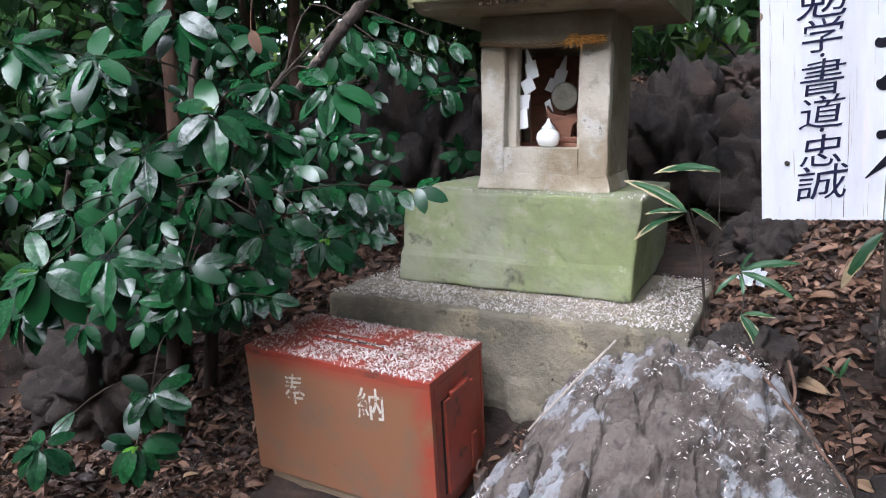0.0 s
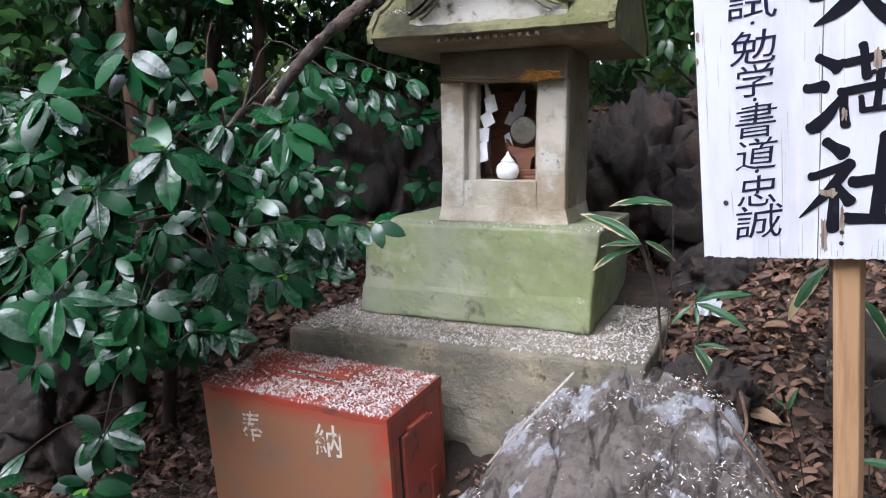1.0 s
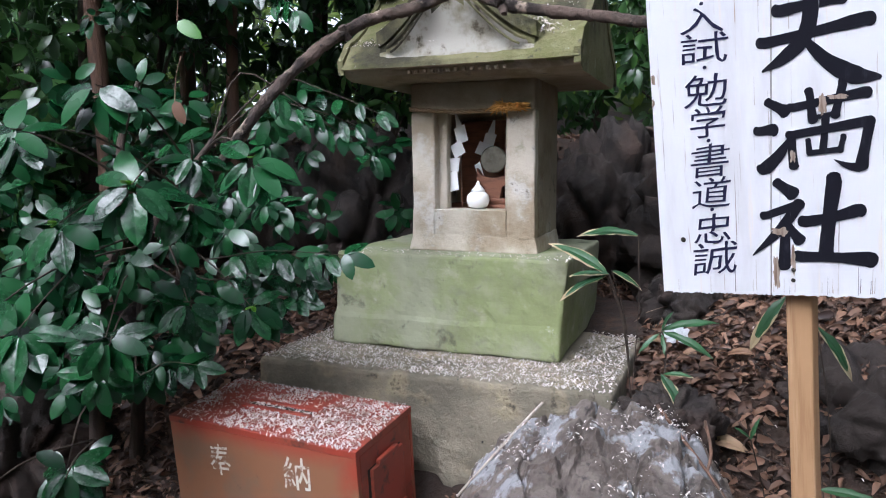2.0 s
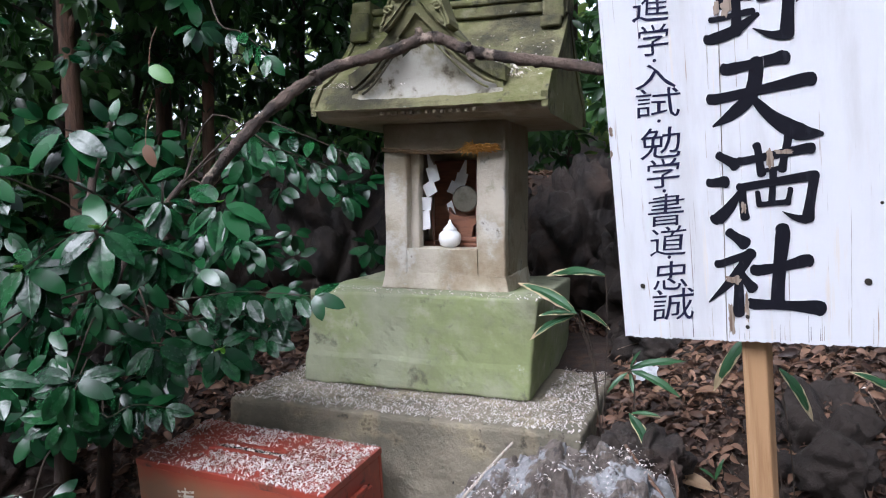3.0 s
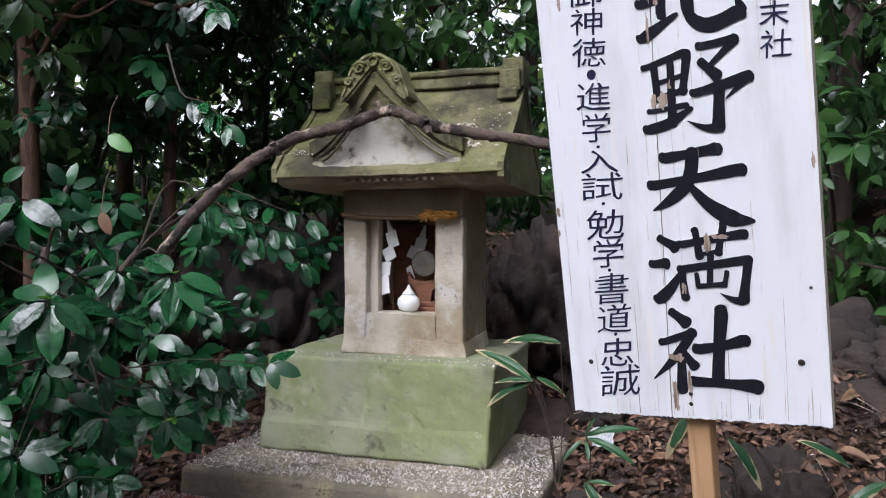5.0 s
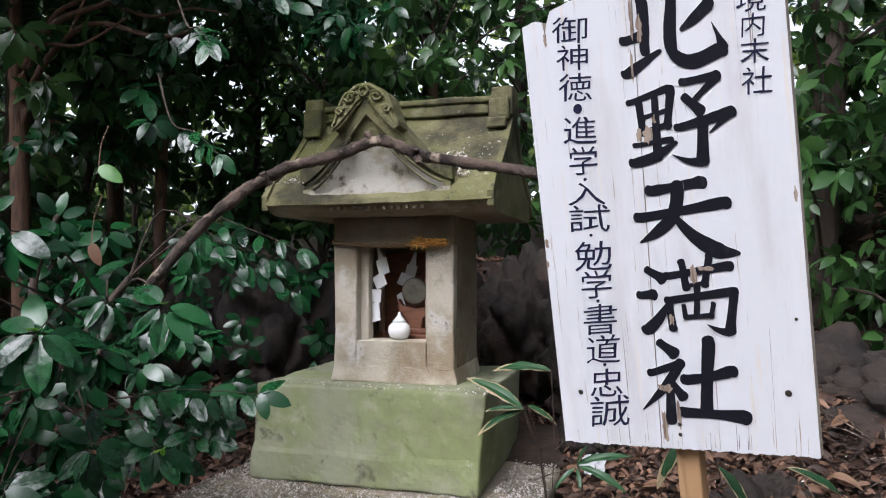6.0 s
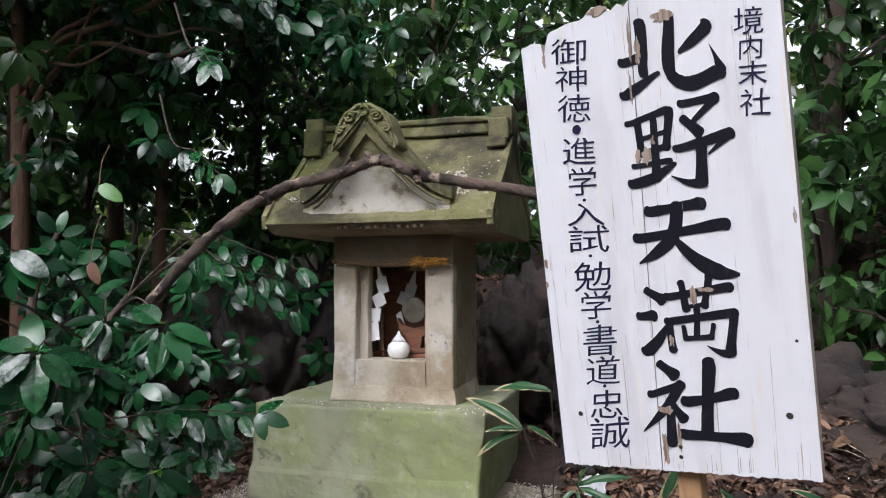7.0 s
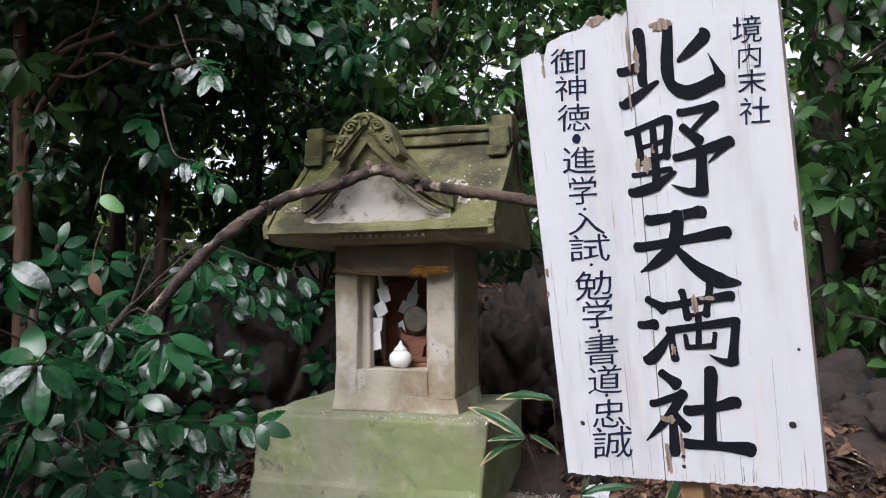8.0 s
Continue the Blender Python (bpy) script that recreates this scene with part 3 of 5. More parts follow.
    for a, b in zip(rows, rows[1:]):
        for k in range(2 * k_n):
            bm.faces.new((a[k], a[k + 1], b[k + 1], b[k]))
    for f in bm.faces:
        c = f.calc_center_median()
        f.material_index = 1 if c.z > 0.705 + 0.03 * noise.noise(c * 30) or c.z > rake(abs(c.x) / 0.228) - 0.030 else 0
    part("gable_wall", bm, [PALE, ROOF], gable, "pale plain gable field", smooth=True)
    for s in (-1, 1):
        for drop, rad in ((0.016, 0.0050), (0.029, 0.0035)):
            bm = bmesh.new()
            a = [Vector((s * (0.225 - drop * 1.2) * k / k_n, -0.386 + 0.065 * k / k_n, rake(k / k_n) - drop)) for k in range(3, k_n + 1)]
            tube(bm, a, [rad] * len(a), 6)
            part("rake_moulding", bm, ROOF, gable)
    # a carved crown rides on the gable's point: a crescent with a scroll on either arm
    crown = [(0.0, 0.874), (0.026, 0.872), (0.046, 0.862), (0.068, 0.852), (0.086, 0.836), (0.098, 0.812), (0.108, 0.786), (0.122, 0.762), (0.124, 0.748), (0.106, 0.742)]
    inner = [(0.090, 0.752), (0.060, 0.778), (0.030, 0.806)]
    bm = bmesh.new()
    half = [(x * 0.82, z) for x, z in crown + inner]
    extrude_outline(bm, half + [(0.0, 0.830)] + [(-x, z) for x, z in reversed(half[1:])], -0.398, -0.31)
    bmesh.ops.bevel(bm, geom=[e for e in bm.edges if all(v.co.y < -0.39 for v in e.verts)], offset=0.007, segments=2, affect="EDGES")
    fin = part("finial", bm, ROOF, gable, "carved finial with scrolls")

    def relief(name, pts, rad):
        bm = bmesh.new()
        tube(bm, pts, [rad * (1 - 0.45 * k / len(pts)) for k in range(len(pts))], 7)
        part(name, bm, ROOF, fin, smooth=True)
    for s in (-1, 1):
        rim = curve_points([(s * x * 0.76, -0.399, z - 0.010) for x, z in crown[:-1]], 24)
        relief("rim", rim, 0.0065)
        for cx, cz, r0, turns in ((0.040, 0.832, 0.021, 11.0), (0.070, 0.794, 0.015, 8.5)):
            relief("scroll", [Vector((s * (cx + r0 * (1 - k / 34) * math.cos(2.6 - turns * k / 30)), -0.400 - 0.006 * k / 30, cz + r0 * 0.8 * (1 - k / 34) * math.sin(2.6 - turns * k / 30))) for k in range(31)], 0.0052)
    relief("bud", [Vector((0.016 * math.sin(a) * (1 - a / 16), -0.401, 0.848 + 0.013 * math.cos(a))) for a in [k * 0.32 for k in range(21)]], 0.005)
    return ob


build_pedestal()
build_shrine()


# ---- what stands in the shrine ----
def build_gohei(at, slips, stick):
    """A zigzag paper streamer: slips of (x, z, lean, width, height) below its point, on a thin stick where one shows."""
    ob = thing("paper_streamer", place(at), "folded white zigzag paper streamer inside the shrine", "streamer", "paper streamers in the shrine")
    bm = bmesh.new()
    x, z = slips[0][0], slips[0][1]
    extrude_outline(bm, [(-0.003, 0.004), (0.003, 0.004), (x + 0.016, z), (x - 0.014, z + 0.008)], -0.002, -0.0012)
    for k, (px, pz, lean, pw, ph) in enumerate(slips):
        m = Matrix.Translation((px, -0.003 - 0.0025 * k, pz)) @ Matrix.Rotation(-lean, 4, "Y") @ Matrix.Rotation(0.12 * (-1) ** k, 4, "Z")
        a, b = pw / 2, ph / 2
        extrude_outline(bm, [(-a, b * 0.8), (a, b), (a, -b * 0.85), (-a, -b)], 0, 0.0008, m)
    part("paper", bm, PAPER, ob)
    bm = bmesh.new()
    tube(bm, [(0, 0.002, 0.0), (stick, 0.006, -at[2] + 0.408)], [0.0012, 0.0012], 6)
    part("stick", bm, WOODRED, ob)
    return ob


def build_jar():
    ob = thing("water_jar", place((-0.002, 0.205, 0.415)), "round white porcelain water jar with a pointed lid", "jar")
    bm = bmesh.new()
    lathe(bm, [(0.016, 0), (0.030, 0.008), (0.0365, 0.026), (0.034, 0.043), (0.024, 0.053), (0.020, 0.055)], 28)
    part("jar", bm, CERAMIC, ob, smooth=True)
    bm = bmesh.new()
    lathe(bm, [(0.0215, 0.0555), (0.0225, 0.058), (0.015, 0.066), (0.0065, 0.076), (0.0045, 0.083), (0.0015, 0.088)], 24)
    part("lid", bm, CERAMIC, ob, smooth=True)


def build_mirror():
    ob = thing("shrine_mirror", place((0.032, 0.272, 0.406)), "round tarnished metal mirror on a carved red-brown stand", "mirror")
    bm = bmesh.new()
    lathe(bm, [(0.001, -0.003), (0.040, -0.004), (0.043, 0), (0.040, 0.004), (0.001, 0.005)], 32, Matrix.Translation((0, -0.014, 0.162)) @ Matrix.Rotation(math.pi / 2, 4, "X"))
    part("disc", bm, BRONZE, ob, smooth=False)
    bm = bmesh.new()
    rbox(bm, (-0.055, -0.025, 0.0), (0.06, 0.025, 0.022), 0.005, 0.03)
    rbox(bm, (-0.042, -0.018, 0.022), (0.045, 0.018, 0.040), 0.005, 0.03)
    part("foot", bm, WOODRED, ob)
    bm = bmesh.new()
    extrude_outline(bm, [(-0.02, 0.04), (0.02, 0.04), (0.026, 0.075), (0.055, 0.098), (0.058, 0.135), (0.042, 0.112), (0, 0.103), (-0.042, 0.112), (-0.058, 0.135), (-0.055, 0.098), (-0.026, 0.075)], -0.012, 0.012)
    part("cradle", bm, WOODRED, ob)


def build_tablet():
    ob = thing("wooden_tablet", place((0.02, 0.36, 0.406)), "dark red-brown wooden tablet at the back of the shrine", "tablet")
    bm = bmesh.new()
    rbox(bm, (-0.13, -0.004, 0.02), (0.11, 0.008, 0.29), 0.003, 0.05, 0.001)
    rbox(bm, (0.02, -0.018, 0.02), (0.055, -0.003, 0.285), 0.004, 0.05, 0.001)
    part("board", bm, WOODRED, ob)
    bm = bmesh.new()
    rbox(bm, (-0.16, -0.03, 0.0), (0.12, 0.02, 0.02), 0.005, 0.05)
    part("foot", bm, WOODRED, ob)


def build_rope():
    ob = thing("straw_rope", place((0, 0.125, 0.71)), "old straw rope with a frayed orange tuft along the lintel", "rope")
    bm = bmesh.new()
    for s in (0, 1, 2):
        pts = []
        for k in range(61):
            u = k / 60
            w = u * 34 + s * math.tau / 3
            pts.append(Vector((-0.195 + 0.38 * u, -0.004 + 0.004 * math.cos(w), 0.013 - 0.020 * math.sin(math.pi * u) * 0.6 + 0.004 * math.sin(w))))
        tube(bm, pts, [0.0035] * 61, 5)
    part("cord", bm, STRAW, ob)
    bm = bmesh.new()
    r = random.Random(3)
    for k in range(260):
        x = 0.085 + r.random() * 0.085
        p = Vector((x, -0.008 - r.random() * 0.010, 0.008 + r.uniform(-0.008, 0.010)))
        d = Vector((r.uniform(-0.9, 1.0), r.uniform(-0.5, 0.1), r.uniform(-0.6, 0.30))).normalized() * r.uniform(0.012, 0.034)
        if x > 0.115:
            d.z *= 0.4
        tube(bm, [p, p + d * 0.5 + Vector((0, -0.003, 0.002)), p + d], [0.0022, 0.0018, 0.0006], 4)
    part("tuft", bm, STRAWBRIGHT, ob, "frayed orange straw tuft")


build_gohei((-0.077, 0.21, 0.707), [(0.018, -0.060, 0.25, 0.036, 0.056), (0.008, -0.106, 0.40, 0.042, 0.046), (-0.010, -0.154, -0.08, 0.046, 0.046), (-0.004, -0.205, 0.10, 0.030, 0.066)], 0.02)
build_gohei((0.022, 0.300, 0.690), [(-0.016, -0.058, -0.30, 0.036, 0.044), (-0.036, -0.088, -0.45, 0.046, 0.046), (-0.048, -0.160, 0.30, 0.020, 0.062)], 0.0)
build_jar()
build_mirror()
build_tablet()
build_rope()


# ---- writing ----
def glyph(char, w, h, m, material, parent, name="painted_character", bold=0.0, thick=0.0003):
    """One written character, w wide and h high, centred on the frame m (x right, z up, front towards -y)."""
    c = bpy.data.curves.new("glyph", "FONT")
    c.body, c.size, c.resolution_u = char, 1.0, 3
    tmp = bpy.data.objects.new("glyph", c)
    scene.collection.objects.link(tmp)
    dg = bpy.context.evaluated_depsgraph_get()
    me = bpy.data.meshes.new_from_object(tmp.evaluated_get(dg), depsgraph=dg)
    bpy.data.objects.remove(tmp)
    bpy.data.curves.remove(c)
    bm = bmesh.new()
    bm.from_mesh(me)
    bpy.data.meshes.remove(me)
    xs, ys = [v.co.x for v in bm.verts], [v.co.y for v in bm.verts]
    cx, cy = (min(xs) + max(xs)) / 2, (min(ys) + max(ys)) / 2
    w_of, h_of = w, h
    sx, sy = w * (1 - 2 * bold) / max(max(xs) - min(xs), 0.001), h * (1 - 2 * bold) / max(max(ys) - min(ys), 0.001)
    for v in bm.verts:
        # a hand's unevenness: strokes rise a little to the right
        x, y = (v.co.x - cx) * sx, (v.co.y - cy) * sy
        q = Vector((x / w * 4, y / h * 4, ord(char) % 97))
        x, y = x + 0.030 * w * noise.noise(q), y + 0.030 * h * noise.noise(q + Vector((9, 9, 0))) + 0.08 * x * h / w
        v.co = m @ Vector((x, -thick, y))
    # the brush's breadth: the same outline laid over itself, shifted round a small oval
    if bold:
        whole = bm.verts[:] + bm.edges[:] + bm.faces[:]
        for k in range(10):
            w = math.tau * k / 10
            made = bmesh.ops.duplicate(bm, geom=whole)["geom"]
            p, s = bold * math.cos(w), bold * math.sin(w)
            shift = m.to_3x3() @ Vector((p * w_of, -0.00004 * (k + 1), s * h_of))
            for e in made:
                if isinstance(e, bmesh.types.BMVert):
                    e.co += shift
    return part(name, bm, material, parent)


# Brush strokes of the large characters: (x, height, breadth) along each stroke, in hundredths of the character's box.
BRUSHED = {
    "北": [[(20, 87, 11), (22, 60, 10), (23, 31, 9)], [(2, 42, 9), (20, 49, 11)], [(4, 4, 9), (15, 13, 10), (37, 33, 4)], [(80, 83, 12), (66, 66, 9), (56, 56, 4)],
          [(47, 96, 9), (46, 60, 11), (46, 40, 10), (53, 26, 11), (68, 22, 13), (91, 36, 12)], [(93, 36, 10), (88, 50, 4), (82, 64, 0.6)]],
    "野": [[(3, 69, 6), (40, 84, 8)], [(13, 70, 8), (17, 39, 8)], [(43, 83, 9), (40, 46, 8)], [(16, 54, 5), (40, 62, 5)], [(16, 39, 6), (42, 48, 6)], [(28, 78, 7), (31, 14, 9)], [(9, 25, 5), (44, 33, 6)],
          [(7, 6, 9), (28, 14, 10), (48, 30, 4)], [(53, 89, 7), (83, 95, 9)], [(84, 95, 9), (64, 72, 5)], [(56, 74, 8), (69, 62, 11)], [(49, 44, 7), (76, 53, 9), (96, 61, 10)], [(97, 61, 9), (78, 40, 1.5)],
          [(72, 52, 10), (72, 12, 12)], [(73, 11, 10), (60, 11, 6), (45, 17, 0.8)]],
    "天": [[(14, 81, 11), (40, 86, 9), (64, 91, 12)], [(2, 49, 10), (45, 58, 9), (86, 68, 12)], [(42, 87, 12), (38, 54, 13), (22, 33, 11), (5, 20, 2)], [(40, 49, 7), (58, 28, 12), (80, 13, 15), (98, 11, 4)]],
    "満": [[(9, 82, 8), (24, 72, 12)], [(1, 50, 9), (15, 52, 12)], [(9, 5, 13), (22, 22, 11), (31, 43, 2)], [(29, 74, 8), (60, 80, 8), (90, 86, 10)], [(44, 91, 8), (49, 60, 8)], [(71, 98, 8), (67, 64, 8)],
          [(48, 62, 5), (69, 66, 5)], [(30, 44, 8), (62, 50, 8), (95, 56, 10)], [(32, 44, 8), (36, 10, 9)], [(95, 55, 9), (92, 9, 11)], [(93, 7, 9), (82, 9, 6), (70, 16, 0.8)],
          [(60, 62, 7), (60, 26, 7)], [(47, 38, 5), (49, 24, 6)], [(76, 41, 5), (74, 26, 6)], [(49, 24, 6), (74, 27, 6)]],
    "社": [[(18, 96, 8), (31, 84, 12)], [(9, 60, 8), (38, 72, 9)], [(38, 72, 9), (22, 42, 9), (2, 16, 1.5)], [(28, 47, 9), (29, 4, 11)], [(31, 46, 8), (40, 33, 11)], [(42, 52, 10), (64, 56, 9), (84, 63, 12)],
          [(63, 97, 12), (62, 50, 11), (62, 14, 11)], [(40, 14, 10), (70, 13, 9), (96, 11, 13)]],
}


def brush(strokes, w, h, m, material, parent):
    """One large character, painted stroke by stroke with round, swelling ends."""
    bm = bmesh.new()
    for k, keys in enumerate(strokes):
        pts = curve_points([(x, z, b) for x, z, b in keys], 7 * (len(keys) - 1))
        line = [(Vector(((p.x / 100 - 0.5) * w, (p.y / 100 - 0.5) * h)), max(p.z, 0.4) / 200 * w) for p in pts]
        n = len(line)
        a = []
        y = -0.0003 - 0.00004 * k
        for i, (p, r) in enumerate(line):
            d = (line[min(i + 1, n - 1)][0] - line[max(i - 1, 0)][0]).normalized()
            s = Vector((-d.y, d.x))
            f = i / (n - 1)
            r *= 1 + 0.10 * noise.noise(Vector((i * 0.5, k * 3.1, len(strokes)))) - 0.14 * math.sin(math.pi * f) * (len(keys) == 2)
            a.append((p, s, d, r))
        # ends: a slanted round head and tail
        loop = []
        p, s, d, r = a[0]
        for j in range(7):
            t = math.pi * (0.5 + j / 6)
            q = p + d * (r * 0.75 * math.cos(t)) + s * (r * math.sin(t)) + Vector((-0.18, 0.18)) * r
            loop.append(q)
        for p, s, d, r in a[1:-1]:
            loop.append(p - s * r)
        p, s, d, r = a[-1]
        for j in range(7):
            t = math.pi * (-0.5 + j / 6)
            loop.append(p + d * (r * 0.75 * math.cos(t)) + s * (r * math.sin(t)) + Vector((0.12, -0.14)) * r)
        for p, s, d, r in reversed(a[1:-1]):
            loop.append(p + s * r)
        bm.faces.new([bm.verts.new(m @ Vector((q.x, y, q.y))) for q in loop])
    bmesh.ops.triangulate(bm, faces=bm.faces[:])
    return part("painted_character", bm, material, parent)


# ---- offering box ----
def build_box():
    L, D, B, T = 0.282, 0.130, 0.048, 0.400
    turn = Matrix.Rotation(radians(-4.6), 4, "Z") @ Matrix.Rotation(radians(5.5), 4, "X")
    ob = thing("offering_box", place((-0.300, -0.420, -0.072)) @ turn @ place((0, 0, -T)), "faded red-painted wooden offering box with a padlocked side door", "offering box")
    lid = box_part("lid", (-L - 0.001, -D - 0.001, T - 0.0108), (L + 0.001, D + 0.001, T + 0.006), RED, ob, "red lid with a coin slot", r=0.0015, step=0.06, wob=0.001)
    # A raised slab whose dark colour stands in for the slot's shade.
    box_part("slot", (-0.13, -0.008, T + 0.0055), (0.07, 0.010, T + 0.0075), SHADEANDRUST, lid, "dark slab coloured as the shade in the coin slot", r=0.0009, step=0.1)
    box_part("slot_rim", (-0.14, -0.024, T + 0.005), (0.08, -0.009, T + 0.012), RED, lid, r=0.003, step=0.05, wob=0.001)
    box_part("slot_rim", (-0.14, 0.011, T + 0.005), (0.08, 0.026, T + 0.012), RED, lid, r=0.003, step=0.05, wob=0.001)
    front = box_part("front_panel", (-L, -D, B), (L, -D + 0.014, T - 0.011), ORANGE, ob, "front panel faded to brown-orange", r=0.0015, step=0.08, wob=0.001)
    box_part("back_panel", (-L, D - 0.014, B), (L, D, T - 0.011), ORANGE, ob, r=0.004, step=0.08)
    for s in (-1, 1):
        box_part("side_panel", (s * L - (0.014 if s > 0 else 0), -D + 0.015, B), (s * L + (0 if s > 0 else 0.014), D - 0.015, T - 0.011), RED, ob, r=0.004, step=0.08, wob=0.001)
    box_part("floor_board", (-L + 0.015, -D + 0.015, B), (L - 0.015, D - 0.015, B + 0.012), BASEWOOD, ob)
    # side door
    # Dark strip round the door, coloured as the shade of its gap.
    box_part("door_gap", (L - 0.002, -0.088, B + 0.045), (L + 0.0012, 0.062, T - 0.060), SHADEANDRUST, ob, r=0.0006, step=0.2)
    door = box_part("side_door", (L + 0.0005, -0.080, B + 0.045), (L + 0.010, 0.062, T - 0.062), RED, ob, "small red side door", r=0.003, step=0.08, wob=0.001)
    box_part("hinge", (L + 0.001, -0.055, T - 0.062), (L + 0.014, 0.035, T - 0.048), RED, door, r=0.004, step=0.05)
    box_part("hasp", (L + 0.0095, 0.030, B + 0.055), (L + 0.016, 0.058, B + 0.150), RED, door, r=0.003, step=0.03)
    bm = bmesh.new()
    pts = [Vector((L + 0.024, 0.044 + 0.015 * math.cos(w), B + 0.052 + 0.020 * math.sin(w))) for w in [k * math.tau / 20 for k in range(21)]]
    tube(bm, pts, [0.0030] * 21, 8)
    lock = part("padlock", bm, METAL, ob, "rusty padlock")
    box_part("lock_body", (L + 0.014, 0.020, B - 0.008), (L + 0.036, 0.070, B + 0.042), METAL, lock, r=0.006, step=0.012)
    # skids with a cut-out between
    for y0, y1 in ((-D + 0.012, -D + 0.034), (D - 0.034, D - 0.012)):
        bm = bmesh.new()
        x0, x1 = -L + 0.03, L - 0.01
        extrude_outline(bm, [(x0, B), (x0 + 0.012, -0.03), (x0 + 0.09, -0.03), (x0 + 0.105, 0.012), (x0 + 0.17, 0.018), (x0 + 0.30, 0.018), (x1 - 0.105, 0.012), (x1 - 0.09, -0.03), (x1 - 0.012, -0.03), (x1, B)], y0, y1)
        part("skid", bm, BASEWOOD, ob, "dirty unpainted wooden skid")
    for char, x, z, w, h in (("奉", -0.125, 0.312, 0.066, 0.084), ("納", 0.112, 0.320, 0.078, 0.084)):
        glyph(char, w, h, Matrix.Translation((x, -D - 0.0008, z)), WHITELET, front, bold=0.005)


build_box()


# ---- sign ----
SIGN_AT, SIGN_YAW, SIGN_LEAN, SIGN_ROLL = (0.6260, -0.6973, 0.3434), -22.69, 11.62, -0.23
SIGN_CUT = 0.0945


def build_sign():
    """A board of two planks, leaning forward, its lower edge sawn aslant."""
    frame_m = Matrix.Translation(SIGN_AT) @ Matrix.Rotation(radians(SIGN_YAW), 4, "Z") @ Matrix.Rotation(radians(SIGN_LEAN), 4, "X") @ Matrix.Rotation(radians(SIGN_ROLL), 4, "Y")
    foot = Vector((0.2055, 0.035, -0.86))
    ob = thing("wooden_sign", frame_m @ Matrix.Translation(foot), "white-painted wooden sign with black brush writing on a brown post", "sign")
    r = random.Random(5)

    def outline(x0, x1, tops):
        pts = []
        k = 60
        for i in range(k + 1):
            x = x0 + (x1 - x0) * i / k
            pts.append((x, SIGN_CUT * x + 0.002 * noise.noise(Vector((x * 60, 0, 0))) + 0.0022 * r.random()))
        side = []
        for (xa, za), (xb, zb) in zip(tops, tops[1:]):
            for i in range(8):
                f = i / 8
                side.append((xa + (xb - xa) * f, za + (zb - za) * f + 0.004 * noise.noise(Vector((xa + (xb - xa) * f, 0.3, 0)) * 70)))
        side.append(tops[-1])
        return [(x - foot.x, z - foot.z) for x, z in pts + side]
    y = -foot.y
    boards = []
    left = [(0.1885, 0.722), (0.180, 0.714), (0.172, 0.722), (0.160, 0.713), (0.148, 0.724), (0.132, 0.727), (0.118, 0.714), (0.085, 0.712), (0.056, 0.705), (0.049, 0.690), (0.044, 0.672), (0.041, 0.692), (0.031, 0.696), (0.018, 0.694), (0.005, 0.691)]
    right = [(0.3865, 0.770), (0.34, 0.766), (0.29, 0.768), (0.25, 0.760), (0.22, 0.757), (0.20, 0.750), (0.1905, 0.740)]
    for x0, x1, tops in ((-0.002, 0.1685, left), (0.1700, 0.3935, right)):
        bm = bmesh.new()
        extrude_outline(bm, outline(x0, x1, tops), y, y + 0.016)
        for f in bm.faces:
            f.material_index = 0 if f.normal.y < -0.9 else 1
        boards.append(part("board", bm, [SIGNWHITE, SIGNEDGE], ob, "flaking white-painted board with a ragged top"))
    box_part("post", (-0.0225, -0.018, -0.04), (0.0145, 0.010, 1.50), POST, ob, "square brown timber post", r=0.003, step=0.2, wob=0.0015)
    for z in (0.18, 0.56):
        box_part("batten", (-0.19, -0.0185, z + 0.86), (-0.0225, -0.0015, z + 0.89), SIGNEDGE, ob, r=0.002, step=0.1)
        box_part("batten", (0.0225, -0.0185, z + 0.86), (0.17, -0.0015, z + 0.89), SIGNEDGE, ob, r=0.002, step=0.1)

    def at(x, z):
        return Matrix.Translation((x - foot.x, y - 0.0005, z - foot.z))

    def hand(x, z):
        """The writer's slant, which turns from line to line down the board."""
        m = Matrix.Identity(4)
        m[2][0], m[0][2] = 0.165 - 0.585 * z, 0.127 - 0.13 * x
        return at(x, z) @ m
    for char, x, z, w, h in (("北", 0.245, 0.631, 0.154, 0.123), ("野", 0.240, 0.512, 0.156, 0.138), ("天", 0.2395, 0.376, 0.152, 0.1245), ("満", 0.2305, 0.261, 0.148, 0.123), ("社", 0.2290, 0.130, 0.164, 0.134)):
        brush(BRUSHED[char], w, h, hand(x, z), INK, boards[1])
    column = (("御", 0.671, 0.058, 0.038), ("神", 0.630, 0.052, 0.038), ("徳", 0.5855, 0.056, 0.041), ("・", 0.553, 0.015, 0.015), ("進", 0.520, 0.056, 0.041), ("学", 0.473, 0.048, 0.0435), ("・", 0.444, 0.006, 0.005), ("入", 0.4215, 0.064, 0.036),
              ("試", 0.383, 0.070, 0.043), ("・", 0.356, 0.006, 0.005), ("勉", 0.323, 0.064, 0.047), ("学", 0.277, 0.053, 0.0455), ("・", 0.250, 0.006, 0.0055), ("書", 0.220, 0.058, 0.051), ("道", 0.171, 0.059, 0.047), ("・", 0.145, 0.006, 0.006), ("忠", 0.115, 0.0585, 0.0475), ("誠", 0.067, 0.070, 0.053))
    for char, z, w, h in column:
        glyph(char, w, h, hand(0.087, z), INKBLUE, boards[0], bold=0.0)
